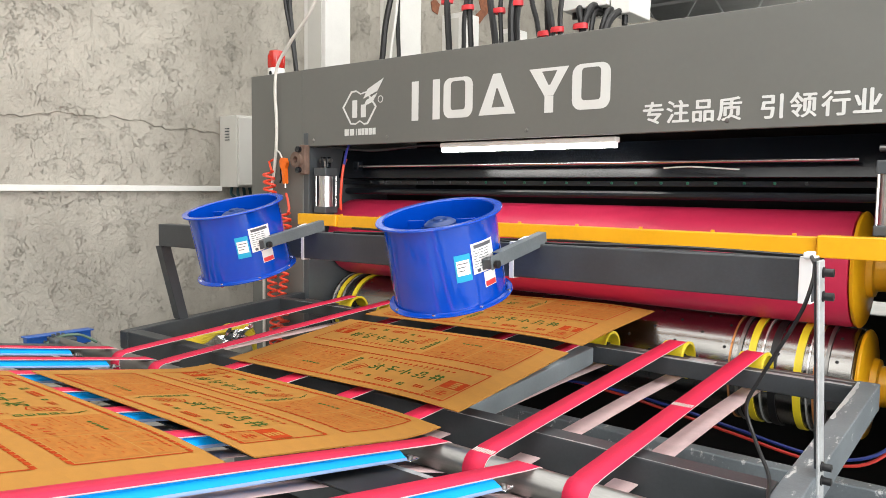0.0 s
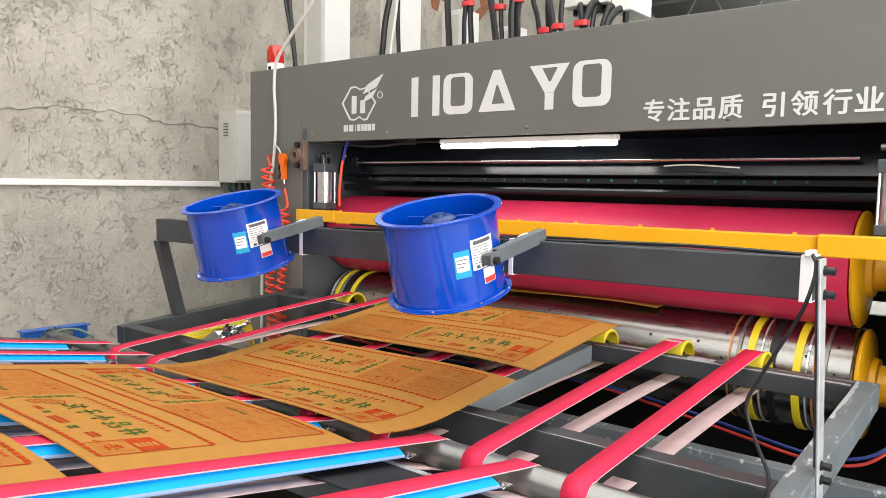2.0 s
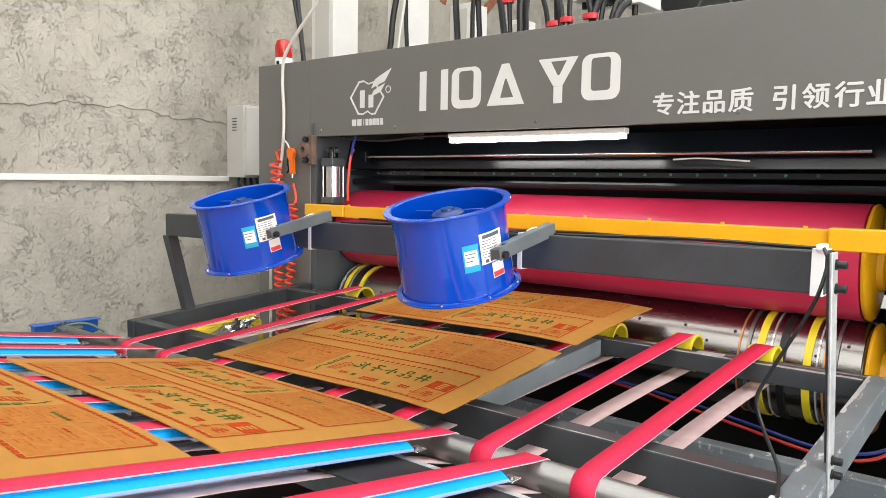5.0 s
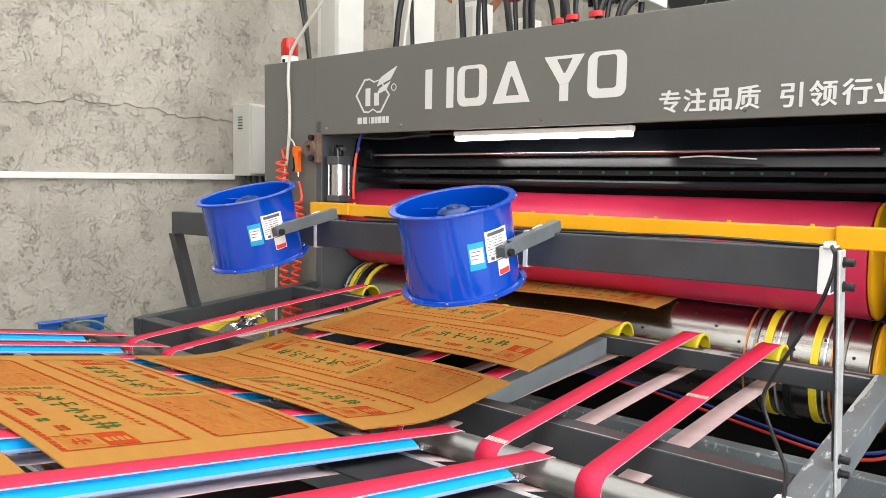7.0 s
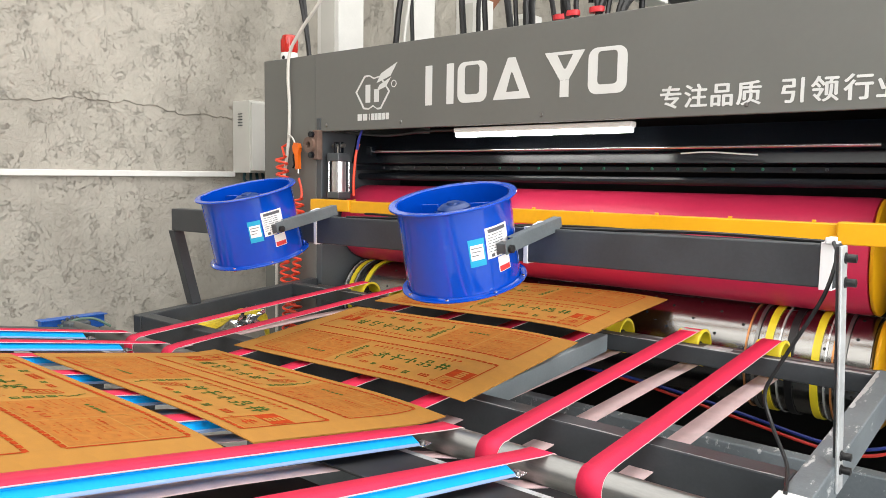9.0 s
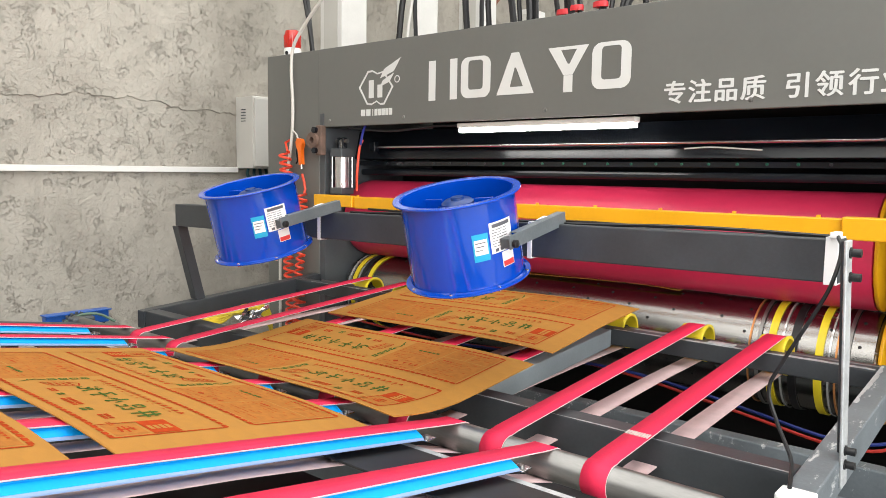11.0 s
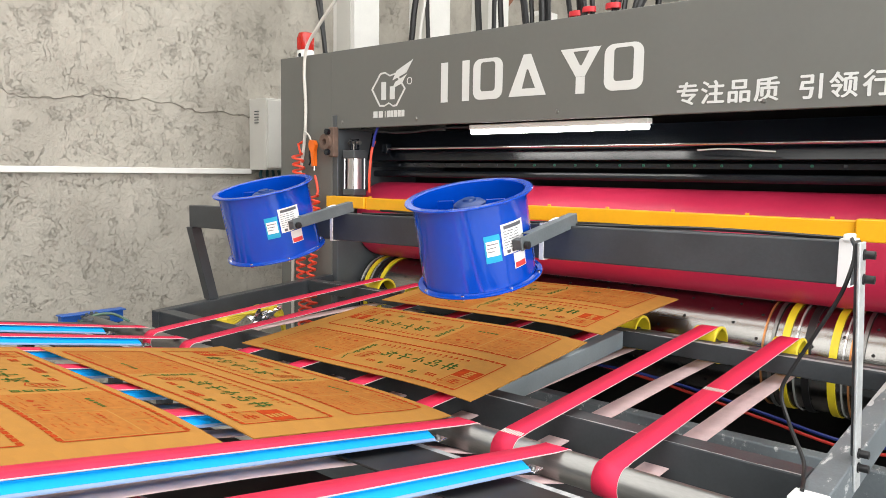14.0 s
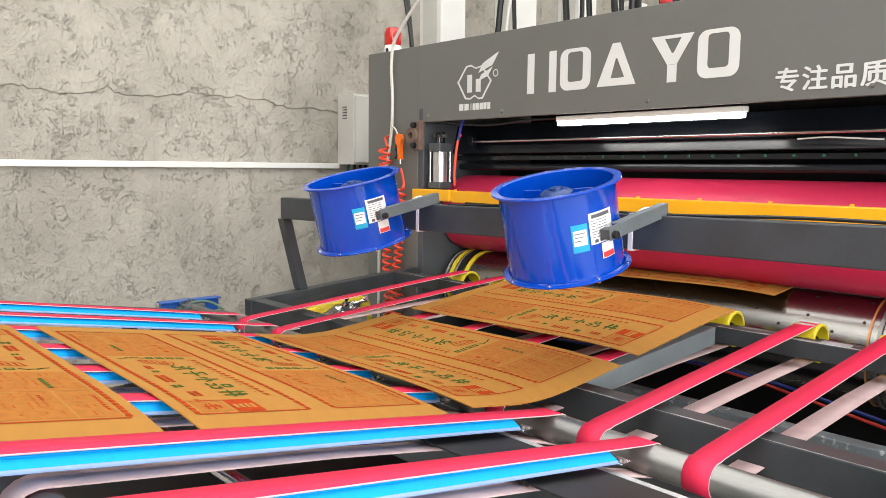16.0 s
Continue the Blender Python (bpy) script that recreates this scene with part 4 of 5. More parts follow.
    part("arm", box(BM(), (r + 0.030, -0.045, -0.019), (r + 0.034, 0.24, 0.019), 0.001, m), M_FRAME, f, "grey angle-iron arm")
    part("arm", box(BM(), (r + 0.006, 0.0, 0.0155), (r + 0.0295, 0.24, 0.019), 0.001, m), M_FRAME, f)
    return f


fan_1, fan_2 = tube_fan(1.3456), tube_fan(2.3146)
for x in (1.3456, 2.3146):
    tagged(part("fan_lead", tube_path(BM(), smooth_path([(x + 0.165, -0.93, 1.43), (x + 0.172, -0.90, 1.44), (x + 0.178, -0.87, 1.432), (x + 0.18, -0.83, 1.422)]), 0.0025, 7), M_LABEL, smooth=True), "short white fan lead above the beam", "cable", "fan leads")

# ---- belts, pulleys, rollers ----
RB = 0.038
dip_roller = part("dip_roller", turned(BM(), [(0.02, 0.05), (RB - 0.002, 0.05), (RB, 0.053), (RB, 2.617), (RB - 0.002, 2.62), (0.02, 2.62)], ALONG_X, 40), M_STEEL, smooth=True)
dip_roller.location = (0.53, YV, ZV - RB - 0.004)
for a, b in ((0.0, 0.052), (2.618, 2.67)):
    part("journal", turned(BM(), [(0, a), (0.019, a), (0.019, b), (0, b)], ALONG_X, 20), M_SIDE, dip_roller, "dark shaft end", True)
tagged(dip_roller, "polished steel roller where the belts dip", "roller")


def belt_loop(bx, path, w=0.064, th=0.003):
    """A closed flat belt: red outside, pale inside; path of (y, z) round the outside."""
    bm = BM()
    n = len(path)
    pts = [Vector((0, y, z)) for y, z in path]
    rings = []
    for i in range(n):
        d = (pts[(i + 1) % n] - pts[i - 1]).normalized()
        inward = Vector((0, -d.z, d.y))
        p, q = pts[i], pts[i] + inward * th
        rings.append([bm.verts.new((bx + dx, v.y, v.z)) for v in (p, q) for dx in (-w / 2, w / 2)])
    for i in range(n):
        a, b = rings[i], rings[(i + 1) % n]
        for k, (s, t) in enumerate(((0, 1), (2, 3), (0, 2), (1, 3))):
            f = bm.faces.new((a[s], a[t], b[t], b[s]))
            f.material_index = 0 if k == 0 else 1
            f.smooth = True
    return bm


def arc(cy, cz, r, a0, a1, n=10):
    return [(cy + r * math.cos(radians(a0 + (a1 - a0) * i / n)), cz + r * math.sin(radians(a0 + (a1 - a0) * i / n))) for i in range(n + 1)]


RP, YP1 = 0.066, -0.015
ZP1 = belt_z(YP1) - RP
CR = ZV - RB - 0.004
# counter-clockwise seen from +x: forward on top towards the roller, back underneath
LOOP1 = [(y, belt_z(y)) for y in np.linspace(-0.05, YV + 0.03, 12)] + arc(YV, CR, RB + 0.003, 80, 265, 12) + [(-0.9, CR - RB + 0.012), (-0.4, CR - RB + 0.032)] + arc(YP1, ZP1, RP, -90, 82, 10)
for bx in FRAME_BELTS:
    b = part("conveyor_belt", belt_loop(bx, LOOP1), [M_BELT, M_BELTBACK])
    tagged(b, "pink-red flat belt with pale back on the frame", "belt", "frame belts")
    p = root("belt_pulley", pose(bx, YP1, ZP1), "yellow plastic belt pulley beside the steel drum", "pulley", "belt pulleys")
    part("rim", turned(BM(), [(0.055, -0.045), (RP - 0.004, -0.045), (RP - 0.003, 0.045), (0.059, 0.045)], ALONG_X, 32, True), M_LEMON, p, smooth=True)
    part("guard", turned(BM(), [(0.0595, 0.040), (RP + 0.003, 0.040), (RP + 0.003, 0.047), (0.0595, 0.047)], ALONG_X, 32, True), M_LEMON, p, smooth=True)
    # web and hub near-black for the shade within the rim
    part("web", turned(BM(), [(0, -0.03), (0.0545, -0.03), (0.0545, -0.022), (0, -0.022)], ALONG_X, 24), M_DEEPSHADE, p, "dark recessed web", True)
    part("hub", turned(BM(), [(0, -0.0215), (0.022, -0.0215), (0.022, 0.03), (0, 0.03)], ALONG_X, 20), M_DEEPSHADE, p, "dark hub on the shaft", True)
pulley_bar = part("pulley_shaft", turned(BM(), [(0, 0), (0.016, 0), (0.016, 2.74), (0, 2.74)], Matrix.Translation((0.50, YP1, ZP1)) @ ALONG_X, 16), M_STEEL, machine, smooth=True)

ZW = belt_z(-2.45)
LOOP2 = [(y, belt_z(y)) for y in np.linspace(YV - 0.045, YE, 14)] + arc(YE, belt_z(YE) - 0.04, 0.04, 100, 260, 8) + [(-3.0, belt_z(-3.0) - 0.16), (-2.50, ZW - 0.16)] + arc(-2.46, ZW - 0.10, 0.045, 250, 70, 8)[::1] + [(-1.936, belt_z(-1.936) - 0.056), (YV - 0.1, belt_z(YV - 0.1) - 0.068)] + arc(YV, CR, RB + 0.003, 255, 455, 10)


def rail_lip(xa, za, xb, zb, th):
    """A sloping strip along a rail, from its upper to its lower edge."""
    bm = BM()
    ends = []
    for y in (YE + 0.1, -1.43):
        z = belt_z(y)
        ends.append([bm.verts.new(p) for p in ((xa, y, z + za), (xb, y, z + zb), (xb, y, z + zb - th), (xa, y, z + za - th))])
    for k in range(4):
        bm.faces.new((ends[0][k], ends[0][(k + 1) % 4], ends[1][(k + 1) % 4], ends[1][k]))
    bm.faces.new(ends[0])
    bm.faces.new(ends[1])
    return bm


M_RAILEDGE = material("pale_aluminium_edge", (0.24, 0.36, 0.60), 0.6, 0.0, 0.06, 9)
for bx in OUT_BELTS:
    b = part("conveyor_belt", belt_loop(bx, LOOP2), [M_BELT, M_BELTBACK])
    tagged(b, "pink-red flat outfeed belt over a blue rail", "belt", "outfeed belts")
    rail = root("belt_rail", pose(bx, 0, 0), "sky-blue steel rail under a belt", "rail", "belt rails")
    dz = lambda y: belt_z(y) - 0.006
    part("channel", sloped(BM(), -0.028, 0.026, YE + 0.1, -1.43, 0.018, dz, 0.002), M_SKYBLUE, rail)
    part("lip", rail_lip(0.0265, -0.008, 0.046, -0.019, 0.004), M_SKYBLUE, rail, "sloping sky-blue lip")
    part("edge_strip", rail_lip(0.0465, -0.019, 0.049, -0.023, 0.003), M_RAILEDGE, rail, "pale metal edge")
    part("end_bracket", box(BM(), (0.020, -1.428, belt_z(-1.43) - 0.030), (0.056, -1.392, belt_z(-1.43) - 0.026), 0.002), M_CHROME, rail, "steel end bracket")
    part("bracket_screw", turned(BM(), [(0, 0), (0.008, 0), (0.007, 0.006), (0, 0.007)], Matrix.Translation((0.040, -1.412, belt_z(-1.43) - 0.026)), 10), M_STEEL, rail, smooth=True)

out = root("outfeed_frame", pose(0, 0, 0), "dark steel frame of the rising outfeed conveyor", "frame")
part("cross_bar", box(BM(), (0.42, -1.460, 0.893), (3.0, -1.428, 0.906), 0.002), M_BARE, out, "flat cross bar worn to pale metal")
part("side_beam", sloped(BM(), 0.36, 0.42, YE - 0.1, -1.16, 0.08, lambda y: belt_z(y) - 0.062), M_TUBE, out)
part("side_beam", sloped(BM(), 3.02, 3.08, YE - 0.1, -1.30, 0.10, lambda y: belt_z(y) - 0.14), M_TUBE, out)
for y in (-2.46, YE):
    part("idler_roller", turned(BM(), [(0, 0), (0.04, 0), (0.04, 2.58), (0, 2.58)], Matrix.Translation((0.43, y, (ZW - 0.10) if y > -3 else belt_z(YE) - 0.04)) @ ALONG_X, 24), M_SIDE, out, smooth=True)
part("cross_shaft", turned(BM(), [(0, 0), (0.018, 0), (0.018, 2.6), (0, 2.6)], Matrix.Translation((0.42, -2.05, 0.90)) @ ALONG_X, 16), M_CHROME, out, smooth=True)
# black plate and panel added below the belts to give the shade there
part("shade_plate", sloped(BM(), 0.43, 3.0, -1.70, -1.462, 0.006, lambda y: belt_z(y) - 0.042, 0.002), M_DEEPSHADE, out, "added plate under the rails, black for the shade there")
part("shade_panel", box(BM(), (0.43, -2.3, 0.600), (1.95, -1.25, 0.612), 0.002), M_DEEPSHADE, out, "added sheet low under the belts, black for the shade there")
part("drip_tray", box(BM(), (1.97, -2.9, 0.62), (2.95, -1.62, 0.63), 0.002), M_PALE, out, "pale sheet metal tray")
for x in (0.37, 3.03):
    for y in (-1.6, YE + 0.1):
        part("frame_leg", box(BM(), (x, y, 0), (x + 0.05, y + 0.05, belt_z(y) - 0.13), 0.003), M_TUBE, out)

# drive at the far side: blue channel, sprocket, chain
drive = root("drive_bracket", pose(0, 0, 0), "blue painted steel channel over a chain sprocket", "bracket")
M_DKBLUE = material("blue_bracket_paint", (0.015, 0.10, 0.42), 0.35, 0.0, 0.1, 8)
part("channel", box(BM(), (0.20, -1.37, 0.85), (0.24, -1.09, 0.905), 0.003), M_DKBLUE, drive)
part("channel", box(BM(), (0.19, -1.375, 0.905), (0.25, -1.08, 0.911), 0.002), M_DKBLUE, drive)
bm = turned(BM(), [(0, 0), (0.066, 0), (0.066, 0.012), (0, 0.012)], Matrix.Translation((0.262, -1.25, 0.845)) @ ALONG_X, 32)
for k in range(20):
    box(bm, (0.262, -0.005, 0.062), (0.274, 0.005, 0.075), 0, Matrix.Translation((0, -1.25, 0.845)) @ Matrix.Rotation(2 * math.pi * k / 20, 4, "X"))
part("sprocket", bm, M_SIDE, drive, "dark toothed sprocket")
part("bearing_block", box(BM(), (0.285, -1.30, 0.85), (0.345, -1.20, 0.905), 0.008), M_SIDE, drive, "dark cast bearing block")
part("shaft", turned(BM(), [(0, 0), (0.024, 0), (0.024, 0.30), (0, 0.30)], Matrix.Translation((0.275, YV, ZV - RB - 0.004)) @ ALONG_X, 20), M_STEEL, drive, "steel shaft of the dip roller", True)
part("lead", tube_path(BM(), smooth_path([(0.27, -1.32, 0.87), (0.30, -1.25, 0.908), (0.33, -1.18, 0.908), (0.36, -1.12, 0.87)]), 0.006, 7), material("grey_green_cable", (0.10, 0.17, 0.12), 0.5), drive, "grey-green cable", True)
part("support", box(BM(), (0.19, -1.15, 0), (0.239, -1.10, 0.849), 0.003), M_TUBE, drive)

# yellow cable and foil caught below the frame
cab = root("yellow_cable_bundle", pose(0, 0, 0), "bundle of yellow cable with crumpled silver foil under the frame", "cable")
bm = BM()
for k in range(4):
    tube_path(bm, smooth_path([(0.50 + 0.02 * k, -0.80, 0.83 + 0.006 * k), (0.52, -0.68, 0.862 - 0.012 * k), (0.54, -0.56, 0.868 + 0.008 * k), (0.55, -0.47, 0.885 - 0.01 * k), (0.53, -0.40, 0.84 - 0.02 * k), (0.50, -0.36, 0.72)]), 0.011, 6)
part("cable_loop", bm, material("yellow_cable", (0.8, 0.6, 0.04), 0.4), cab, smooth=True)
bm = BM()
bmesh.ops.create_icosphere(bm, subdivisions=3, radius=1.0)
for v in bm.verts:
    k = 0.8 + 0.9 * noise.noise(v.co * 2.1) + 0.35 * noise.noise(v.co * 6.3)
    v.co = Vector((0.54 + v.co.x * 0.028 * k, -0.50 + v.co.y * 0.085 * k, 0.845 + v.co.z * 0.062 * k))
part("foil", bm, M_CHROME, cab, "crumpled silver foil")

# ---- printed sheets ----
SW, SL, NS, TH = 1.068, 0.61, 10, 0.004
SX0, DROOP, LIFT = 1.345, 0.015, 0.025
rnd = random.Random(11)
# broad brush strokes of the five large green signs, each in a unit square: (along, across, along, across, thickness)
BRUSH = (
    ((0.10, 0.30, 0.85, 0.24, 0.13), (0.0, 0.62, 0.95, 0.58, 0.14), (0.34, 0.05, 0.22, 0.95, 0.15), (0.68, 0.02, 0.66, 0.98, 0.15)),
    ((0.30, 0.08, 0.72, 0.06, 0.13), (0.30, 0.08, 0.30, 0.38, 0.13), (0.70, 0.08, 0.66, 0.40, 0.13), (0.30, 0.38, 0.68, 0.38, 0.12), (0.05, 0.60, 0.38, 0.58, 0.13), (0.08, 0.60, 0.10, 0.92, 0.13), (0.06, 0.92, 0.40, 0.90, 0.13), (0.58, 0.60, 0.95, 0.56, 0.13), (0.60, 0.58, 0.62, 0.90, 0.13), (0.62, 0.90, 0.94, 0.86, 0.13)),
    ((0.52, 0.05, 0.50, 0.92, 0.16), (0.50, 0.92, 0.36, 0.80, 0.12), (0.28, 0.38, 0.08, 0.70, 0.14), (0.72, 0.36, 0.96, 0.62, 0.15)),
    ((0.22, 0.10, 0.78, 0.06, 0.13), (0.78, 0.08, 0.52, 0.34, 0.13), (0.52, 0.32, 0.56, 0.92, 0.15), (0.56, 0.92, 0.36, 0.84, 0.12), (0.02, 0.52, 0.98, 0.46, 0.13)),
    ((0.05, 0.30, 0.62, 0.22, 0.13), (0.36, 0.04, 0.28, 0.55, 0.14), (0.28, 0.55, 0.05, 0.95, 0.14), (0.50, 0.34, 0.56, 0.80, 0.14), (0.56, 0.80, 0.98, 0.78, 0.13), (0.98, 0.78, 0.94, 0.58, 0.12), (0.86, 0.34, 0.44, 0.66, 0.11), (0.70, 0.06, 0.86, 0.18, 0.13)),
)


def oblong(u0, u1, w0, w1):
    return [(u0, w0), (u1, w0), (u1, w1), (u0, w1)]


def stroke(u0, w0, u1, w1, t):
    """A bar of thickness t between two points of the sheet, slightly tapered."""
    d = Vector((u1 - u0, w1 - w0)).normalized()
    a, b = Vector((-d.y, d.x)) * t * 0.5, Vector((-d.y, d.x)) * t * 0.36
    p, q = Vector((u0, w0)), Vector((u1, w1))
    return [tuple(p - a), tuple(q - b), tuple(q + b), tuple(p + a)]


def print_marks():
    """Ink on the trailing half of a sheet: (outline, ink). u runs across the belts, w from the trailing edge forwards."""
    m = []
    ua, ub, wa, wb = 0.080, 0.965, 0.026, 0.272
    add = lambda k, *polys: m.extend((p, k) for p in polys)
    # frame: dashes on the long sides over a thin line, plain lines on the short sides
    for w in (wa, wb):
        add(4, oblong(ua, ub, w - 0.0016, w + 0.0016))
        n = 41
        for i in range(n):
            u = ua + (ub - ua) * i / n
            add(1, oblong(u, u + 0.0165, w - 0.0056, w + 0.0056))
    for u in (ua, ub):
        add(1, oblong(u - 0.0025, u + 0.0025, wa, wb))
    # stamp at the end: an outlined cell with a sign in it, and a filled cell with pale signs
    s0, s1 = 0.086, 0.160
    add(1, oblong(s0, s1, 0.112, 0.174), oblong(s1, s1 + 0.0035, 0.030, 0.174))
    add(3, oblong(s0 + 0.004, s1 - 0.003, 0.038, 0.106))
    for i in range(4):
        add(0, oblong(s0 + 0.022, s0 + 0.046, 0.119 + 0.0125 * i, 0.1275 + 0.0125 * i))
        add(1, oblong(s0 + 0.026 + 0.004 * (i % 2), s0 + 0.042, 0.1205 + 0.0125 * i, 0.1225 + 0.0125 * i))
    add(1, stroke(0.108, 0.060, 0.138, 0.064, 0.006), stroke(0.112, 0.088, 0.136, 0.084, 0.006), stroke(0.122, 0.056, 0.126, 0.092, 0.006), stroke(0.104, 0.074, 0.142, 0.074, 0.005))
    # five large green signs; they read from the leading side
    for k, signs in enumerate(BRUSH):
        u0, w0, su, sw = 0.186 + 0.0635 * k, 0.196, 0.052, -0.062
        for a, b, c, d, t in signs:
            add(2, stroke(u0 + su * a, w0 + sw * b, u0 + su * c, w0 + sw * d, t * 0.062))
    # row of small red wedges
    for i in range(17):
        u = 0.190 + 0.0225 * i
        add(1, [(u, 0.232), (u + 0.014, 0.228), (u + 0.010, 0.243), (u + 0.004, 0.243)])
        if i % 3:
            add(4, oblong(u + 0.001, u + 0.009, 0.218, 0.223))
    # patches of small red and green print along the other side
    for u0, u1, w0, w1, k in ((0.196, 0.234, 0.068, 0.090, 1), (0.268, 0.292, 0.058, 0.082, 2), (0.318, 0.388, 0.062, 0.086, 1), (0.418, 0.438, 0.076, 0.092, 2), (0.455, 0.492, 0.078, 0.094, 1), (0.150, 0.178, 0.056, 0.066, 4)):
        n = max(1, round((u1 - u0) / 0.014))
        for i in range(n):
            a = u0 + (u1 - u0) * i / n
            add(k, oblong(a, a + (u1 - u0) / n - 0.003, w0, w0 + (w1 - w0) * 0.44), oblong(a + 0.001, a + (u1 - u0) / n - 0.002, w0 + (w1 - w0) * 0.56, w1))
    # slanting red lozenge of print
    lo = [(0.500, 0.158), (0.520, 0.100), (0.556, 0.092), (0.552, 0.142), (0.528, 0.170)]
    for p, q in zip(lo, lo[1:] + lo[:1]):
        add(1, stroke(*p, *q, 0.0045))
    for i in range(4):
        add(1, stroke(0.512 + 0.004 * i, 0.152 - 0.014 * i, 0.540 + 0.003 * i, 0.146 - 0.013 * i, 0.006))
    # green squares and a tick beside the large washed panel
    for i in range(4):
        add(2, oblong(0.574, 0.594, 0.122 + 0.026 * i, 0.142 + 0.026 * i))
        add(0, oblong(0.582, 0.586, 0.126 + 0.026 * i, 0.138 + 0.026 * i))
    add(2, stroke(0.580, 0.116, 0.594, 0.098, 0.006), stroke(0.594, 0.100, 0.574, 0.052, 0.005), stroke(0.578, 0.066, 0.594, 0.082, 0.004))
    # washed panel: four fields with fine print
    for u0, u1, w0, w1 in ((0.612, 0.785, 0.036, 0.262), (0.790, 0.955, 0.112, 0.262), (0.790, 0.868, 0.036, 0.108), (0.872, 0.955, 0.036, 0.108)):
        add(3, oblong(u0, u1, w0, w1))
        w = w0 + 0.012
        while w < w1 - 0.008:
            u = u0 + 0.008
            while u < u1 - 0.03:
                d = rnd.choice((0.006, 0.010, 0.016, 0.024))
                if rnd.random() < 0.42:
                    add(4, oblong(u, u + d, w, w + 0.0045))
                u += d + 0.005
            w += 0.0135
    for i in range(5):
        add(2, oblong(0.678 + 0.018 * i, 0.691 + 0.018 * i, 0.096, 0.106))
    add(1, [(0.668, 0.216), (0.680, 0.208), (0.692, 0.216), (0.680, 0.226)])
    for i in range(3):
        add(1, oblong(0.715 + 0.024 * i, 0.722 + 0.024 * i, 0.212, 0.226), oblong(0.812 + 0.012 * i, 0.820 + 0.012 * i, 0.136, 0.143))
    for i in range(7):
        add(1, oblong(0.826 + 0.014 * i, 0.835 + 0.014 * i, 0.044, 0.050))
    return m


MARKS = print_marks()
MARKS = [([(u * SW / 1.045, w) for u, w in p], k) for p, k in MARKS]
MARKS = MARKS + [([(SW - u, SL - w) for u, w in p], k) for p, k in MARKS]
SHEET_INKS = [M_CARD, M_INKRED, M_INKGREEN, M_INKORANGE, M_INKPALE]
COLUMNS = [0.0, 0.45, 0.75, 0.83, 0.91, 0.98, SW]


def sag(u):
    """The free edge hangs a little past the last belt under it."""
    return -DROOP * max(0.0, (u - 0.75) / (SW - 0.75)) ** 2


def clipped(poly, axis, lo, hi):
    """The part of a convex outline between two values of one coordinate."""
    for bound, sign in ((lo, 1), (hi, -1)):
        out = []
        for p, q in zip(poly, poly[1:] + poly[:1]):
            a, b = sign * (p[axis] - bound), sign * (q[axis] - bound)
            if a >= 0:
                out.append(p)
            if (a > 0 > b) or (a < 0 < b):
                f = a / (a - b)
                out.append((p[0] + (q[0] - p[0]) * f, p[1] + (q[1] - p[1]) * f))
        poly = out
        if len(poly) < 3:
            return []
    return poly


def strip_mesh(j):
    """One of the strips of a sheet, across the belts; ink lies a hair above the board."""
    ls = SL / NS
    bm = BM()
    h, g = ls / 2, ls / 2 + 0.004
    section = ((g, TH - 0.0008), (h, TH), (-h, TH), (-g, TH - 0.0008), (-g, 0.0006), (-h, 0), (h, 0), (g, 0.0006))
    rows = [[bm.verts.new((u, y, sag(u) + z)) for u in COLUMNS] for y, z in section]
    for a, b in zip(rows, rows[1:] + rows[:1]):
        for i in range(len(COLUMNS) - 1):
            bm.faces.new((a[i], b[i], b[i + 1], a[i + 1]))
    bm.faces.new([r[0] for r in rows][::-1])
    bm.faces.new([r[-1] for r in rows])
    bmesh.ops.recalc_face_normals(bm, faces=bm.faces)
    mid = (j + 0.5) * ls
    lift = {3: 0.0003, 4: 0.0006, 1: 0.0008, 2: 0.0009, 0: 0.0011}
    for poly, k in MARKS:
        inside = clipped(poly, 1, j * ls, (j + 1) * ls)
        if not inside:
            continue
        for c0, c1 in zip(COLUMNS, COLUMNS[1:]):
            piece = clipped(inside, 0, c0, c1)
            if len(piece) < 3:
                continue
            try:
                f = bm.faces.new([bm.verts.new((u, mid - w, sag(u) + TH + lift[k])) for u, w in piece])
            except ValueError:
                continue
            f.normal_update()
            if f.normal.z < 0:
                f.normal_flip()
            f.material_index = k
    me = bpy.data.meshes.new("board_strip")
    bm.normal_update()
    bm.to_mesh(me)
    bm.free()
    for m in SHEET_INKS:
        me.materials.append(m)
    return me


STRIPS = [strip_mesh(j) for j in range(NS)]
PERIOD, SPEED, FAST = 0.8146, 0.8666, 1.5
Y_REF, Y_SLOW = -1.059, -0.38
FIRST, LAST = -3, 22
NIP = (0.33, 1.0855)


def path_points():
    """Side view of the way of the sheets, from the feed through the nip and along the belts."""
    ys = np.arange(2.2, YE - 0.5, -0.01)
    ky = [-1.06, -0.85, -0.62, -0.42, -0.2, 0.2, 0.33]
    kz = [0.948, 0.970, 0.995, 1.020, 1.042, 1.068, NIP[1]]
    zs = [belt_z(y) + 0.006 if y < -1.06 else float(np.interp(y, ky, kz)) for y in ys]
    k = np.ones(23) / 23
    pad = np.concatenate([[zs[0]] * 11, zs, np.linspace(zs[-1], zs[-1] + 11 * 0.01 * S2, 11)])
    zs = np.maximum(np.convolve(pad, k, "valid"), [belt_z(y) + 0.003 if y < -0.1 else 0 for y in ys])
    s = np.concatenate([[0], np.cumsum(np.hypot(np.diff(ys), np.diff(zs)))])
    return ys, zs, s


PY, PZ, PS = path_points()


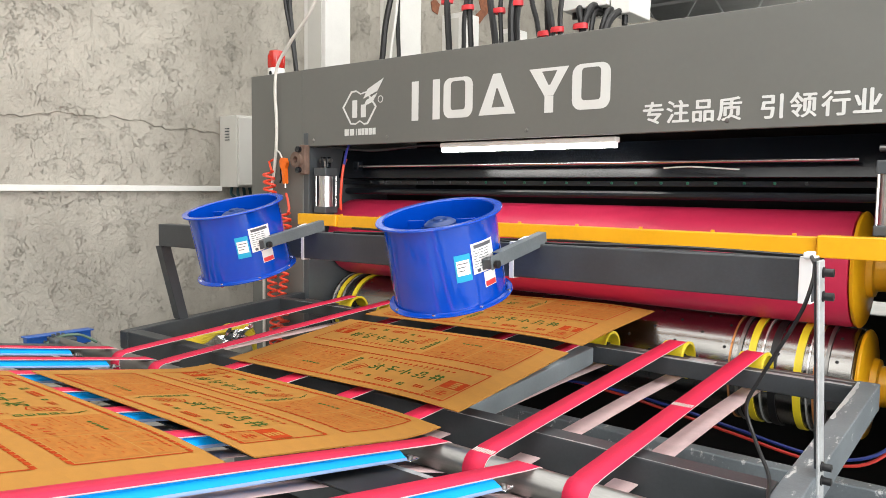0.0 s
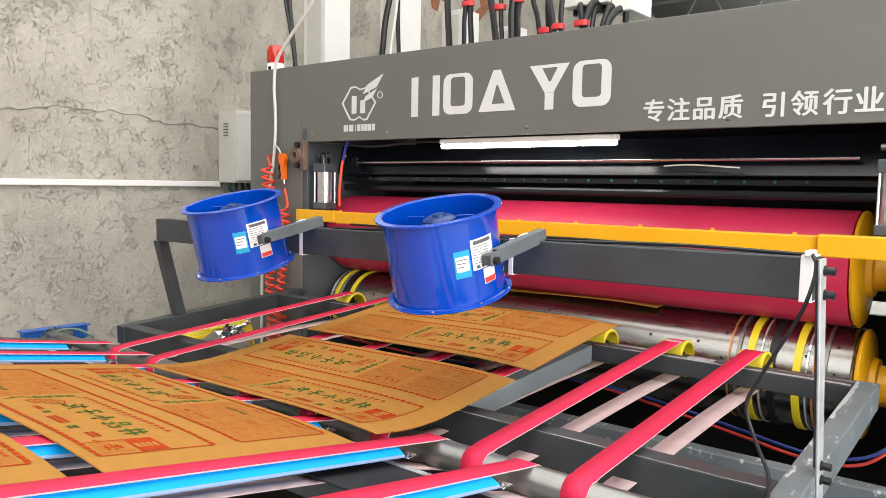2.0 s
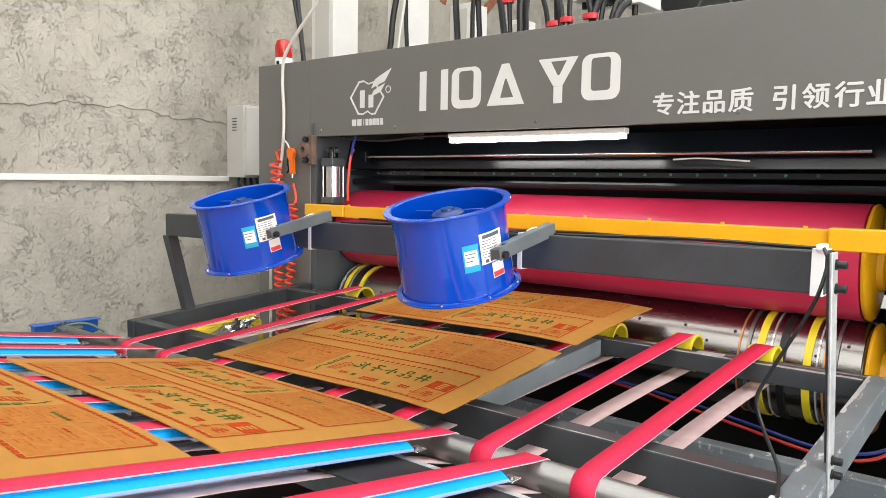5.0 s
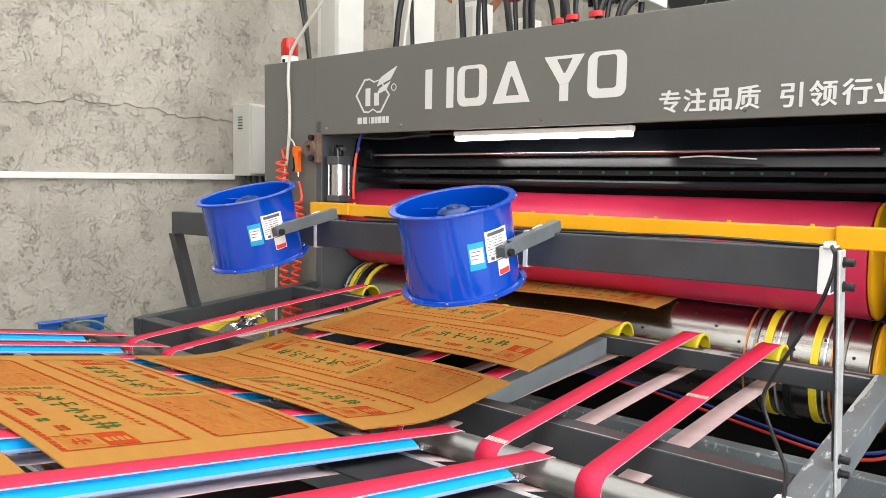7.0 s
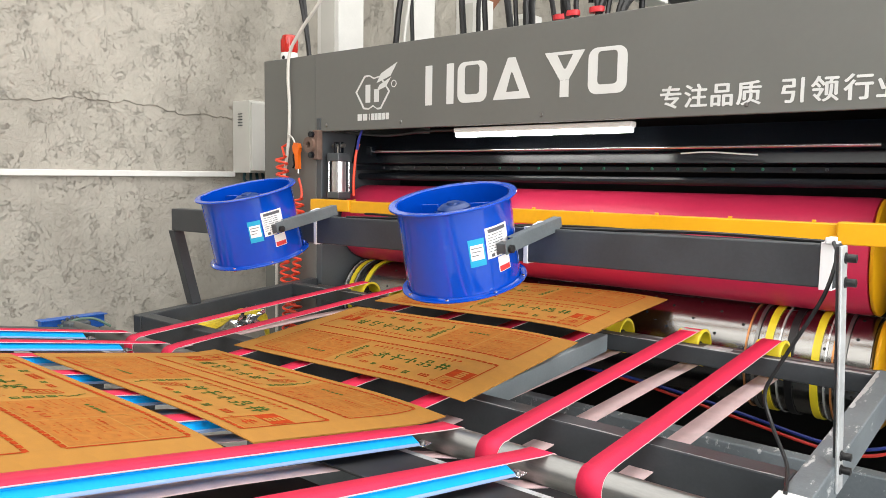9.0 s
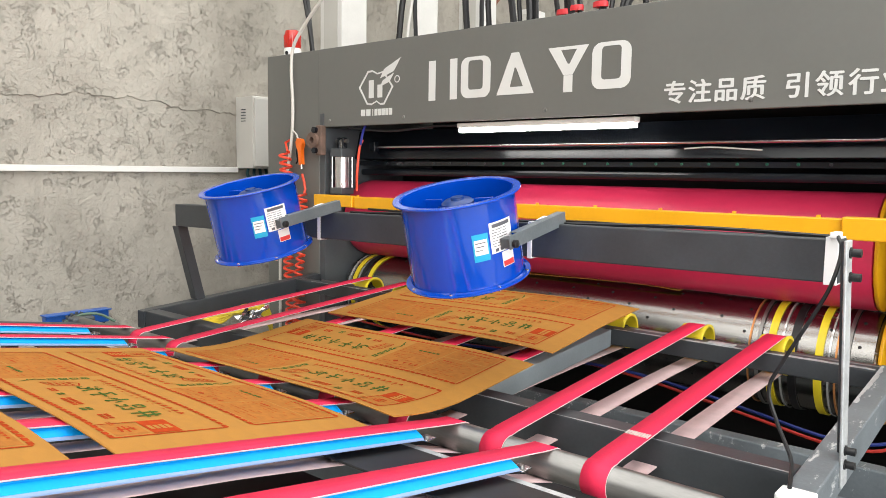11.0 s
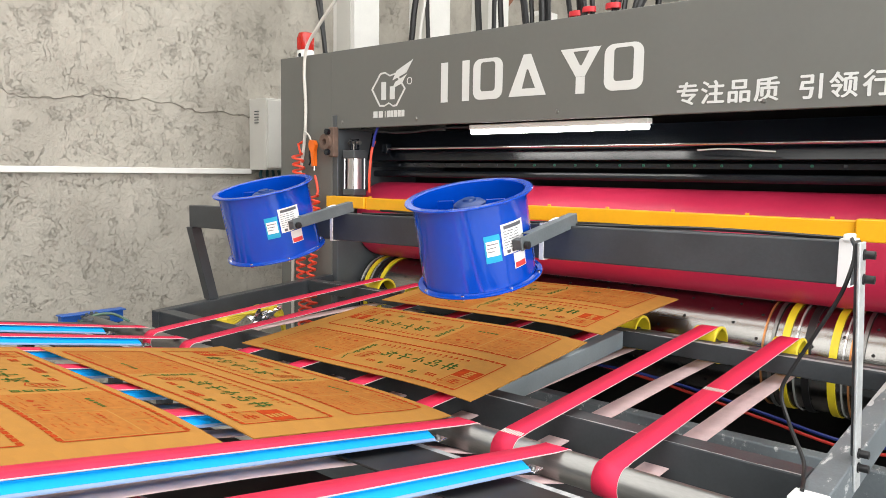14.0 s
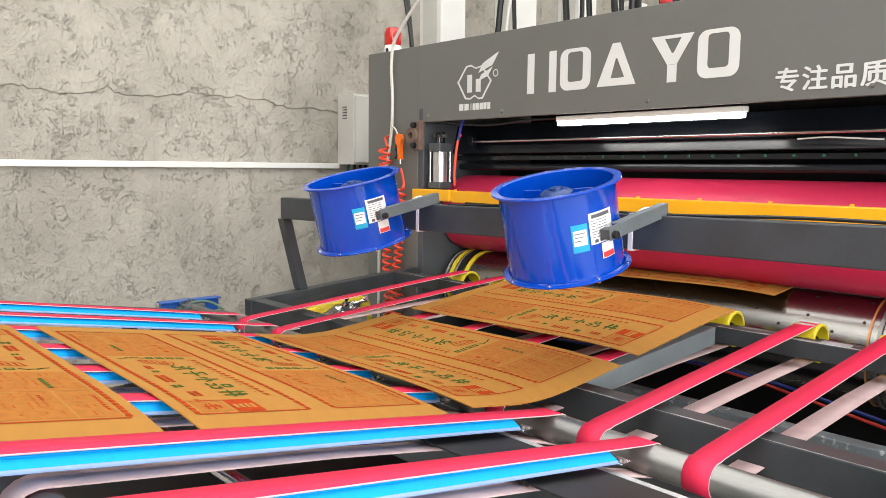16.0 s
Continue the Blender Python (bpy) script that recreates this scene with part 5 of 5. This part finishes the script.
def on_path(s):
    y, z = np.interp(s, PS, PY), np.interp(s, PS, PZ)
    y0, z0, y1, z1 = (np.interp(s - 0.03, PS, PY), np.interp(s - 0.03, PS, PZ), np.interp(s + 0.03, PS, PY), np.interp(s + 0.03, PS, PZ))
    return Matrix.Translation((SX0, y, z)) @ Matrix.Rotation(math.atan2(z1 - z0, y1 - y0) + math.pi, 4, "X")


def tilt(y):
    """A sheet comes off the rollers level to its free edge and settles on the belts."""
    return Matrix.Rotation(-math.atan(LIFT / SW) * float(np.interp(y, [-1.7, -1.0], [0, 1])), 4, "Y")


def lead_y(tau):
    slow = (Y_REF - Y_SLOW) / SPEED
    late = (Y_REF + 1.5) / SPEED
    if tau > late:
        return -1.5 - 0.825 * (tau - late)
    return Y_REF - SPEED * tau if tau > slow else Y_SLOW - FAST * (tau - slow)


Y_WAIT, Y_DONE = 1.0, YE + 0.35      # where the front edge leaves the feed pile and the outfeed
sheets = []
for k in range(FIRST, LAST + 1):
    s = root("cardboard_sheet", pose(SX0, 0, 1.0), "brown corrugated cardboard sheet printed in red and green", "cardboard sheet", "sheets on the belts")
    strips = []
    for me in STRIPS:
        ob = new("board_strip", me)
        ob.parent = s
        strips.append(ob)
    sheets.append((k, s, strips))

# seams of two belts, which travel with them
splices = []
for bx in (FRAME_BELTS[6], FRAME_BELTS[7]):
    bm = BM()
    for i in range(9):
        box(bm, (-0.03 + i * 0.0068, -0.011, 0.0), (-0.0262 + i * 0.0068, 0.011, 0.0022))
    sp = part("belt_seam", bm, M_PALE)
    splices.append((bx, tagged(sp, "row of small metal clips joining a belt", "belt seam", "belt seams")))


def motions():
    step = 0.1
    times = [i * step for i in range(161)]
    ls = SL / NS
    for k, root_ob, strips in sheets:
        t_ref = k * PERIOD + float(np.interp(k, [11, 14, 19], [-0.058, -0.003, 0.018]))
        rows, local = [], [[] for _ in strips]
        state = None
        for t in times:
            y = lead_y(t - t_ref)
            n_pile = k - FIRST
            if y > Y_WAIT:
                early = (y - Y_WAIT) / FAST
                z = NIP[1] if early < 0.05 else 0.60 + 0.0055 * (LAST - k)
                base, now = pose(SX0, Y_WAIT + SL / 2, z), ("wait", round(z, 3))
                loc = [pose(0, SL / 2 - (j + 0.5) * ls, 0) for j in range(NS)]
            elif y < Y_DONE:
                base, now = pose(SX0, YE - 0.75, 0.002 + 0.0055 * n_pile), ("done",)
                loc = [pose(0, SL / 2 - (j + 0.5) * ls, 0) for j in range(NS)]
            else:
                s_lead = np.interp(-y, -PY, PS)
                base, now = on_path(s_lead - SL / 2), None
                inv = base.inverted()
                base = base @ tilt(base.translation.y)
                loc = [inv @ on_path(s_lead - SL + (j + 0.5) * ls) for j in range(NS)]
            keep = now is None or now != state or t == times[-1]
            if now is not None and now == state and t < times[-1]:
                nxt = lead_y(t + step - t_ref)
                if (now[0] == "wait") and (nxt <= Y_WAIT + 0.2):
                    keep = True
            state = now
            if keep:
                rows.append((t, base))
                for j in range(NS):
                    local[j].append((t, loc[j]))
        walk(root_ob, rows)
        for j, ob in enumerate(strips):
            walk(ob, local[j])
    # rollers: one turn of the drum for each sheet
    rate = 360 / PERIOD
    walk(drum, [(t, Matrix.Translation(DRUM_AT) @ Matrix.Rotation(radians(rate * t), 4, "X")) for t in times])
    walk(roller, [(t, Matrix.Translation(ROLL_AT) @ Matrix.Rotation(radians(-rate * RD / RR * t), 4, "X")) for t in times])
    at = tuple(dip_roller.location)
    spin = math.degrees(SPEED / RB)
    walk(dip_roller, [(i / 15, Matrix.Translation(at) @ Matrix.Rotation(radians(spin * i / 15), 4, "X")) for i in range(241)])
    # belt seams: round the loop in 3.5 s
    ly = np.array([p[0] for p in LOOP1] + [LOOP1[0][0]])
    lz = np.array([p[1] for p in LOOP1] + [LOOP1[0][1]])
    s = np.concatenate([[0], np.cumsum(np.hypot(np.diff(ly), np.diff(lz)))])
    for (bx, ob), y_at in zip(splices, (-1.26, -0.675)):
        s0 = np.interp(-y_at, -ly[:13], s[:13])
        rows = []
        for t in times:
            q = (s0 + t * s[-1] / 3.5) % s[-1]
            y, z = np.interp(q, s, ly), np.interp(q, s, lz)
            a, b = (q - 0.02) % s[-1], (q + 0.02) % s[-1]
            dy, dz = np.interp(b, s, ly) - np.interp(a, s, ly), np.interp(b, s, lz) - np.interp(a, s, lz)
            rows.append((t, Matrix.Translation((bx, y, z)) @ Matrix.Rotation(math.atan2(dz, dy) + math.pi, 4, "X")))
        walk(ob, rows)


motions()
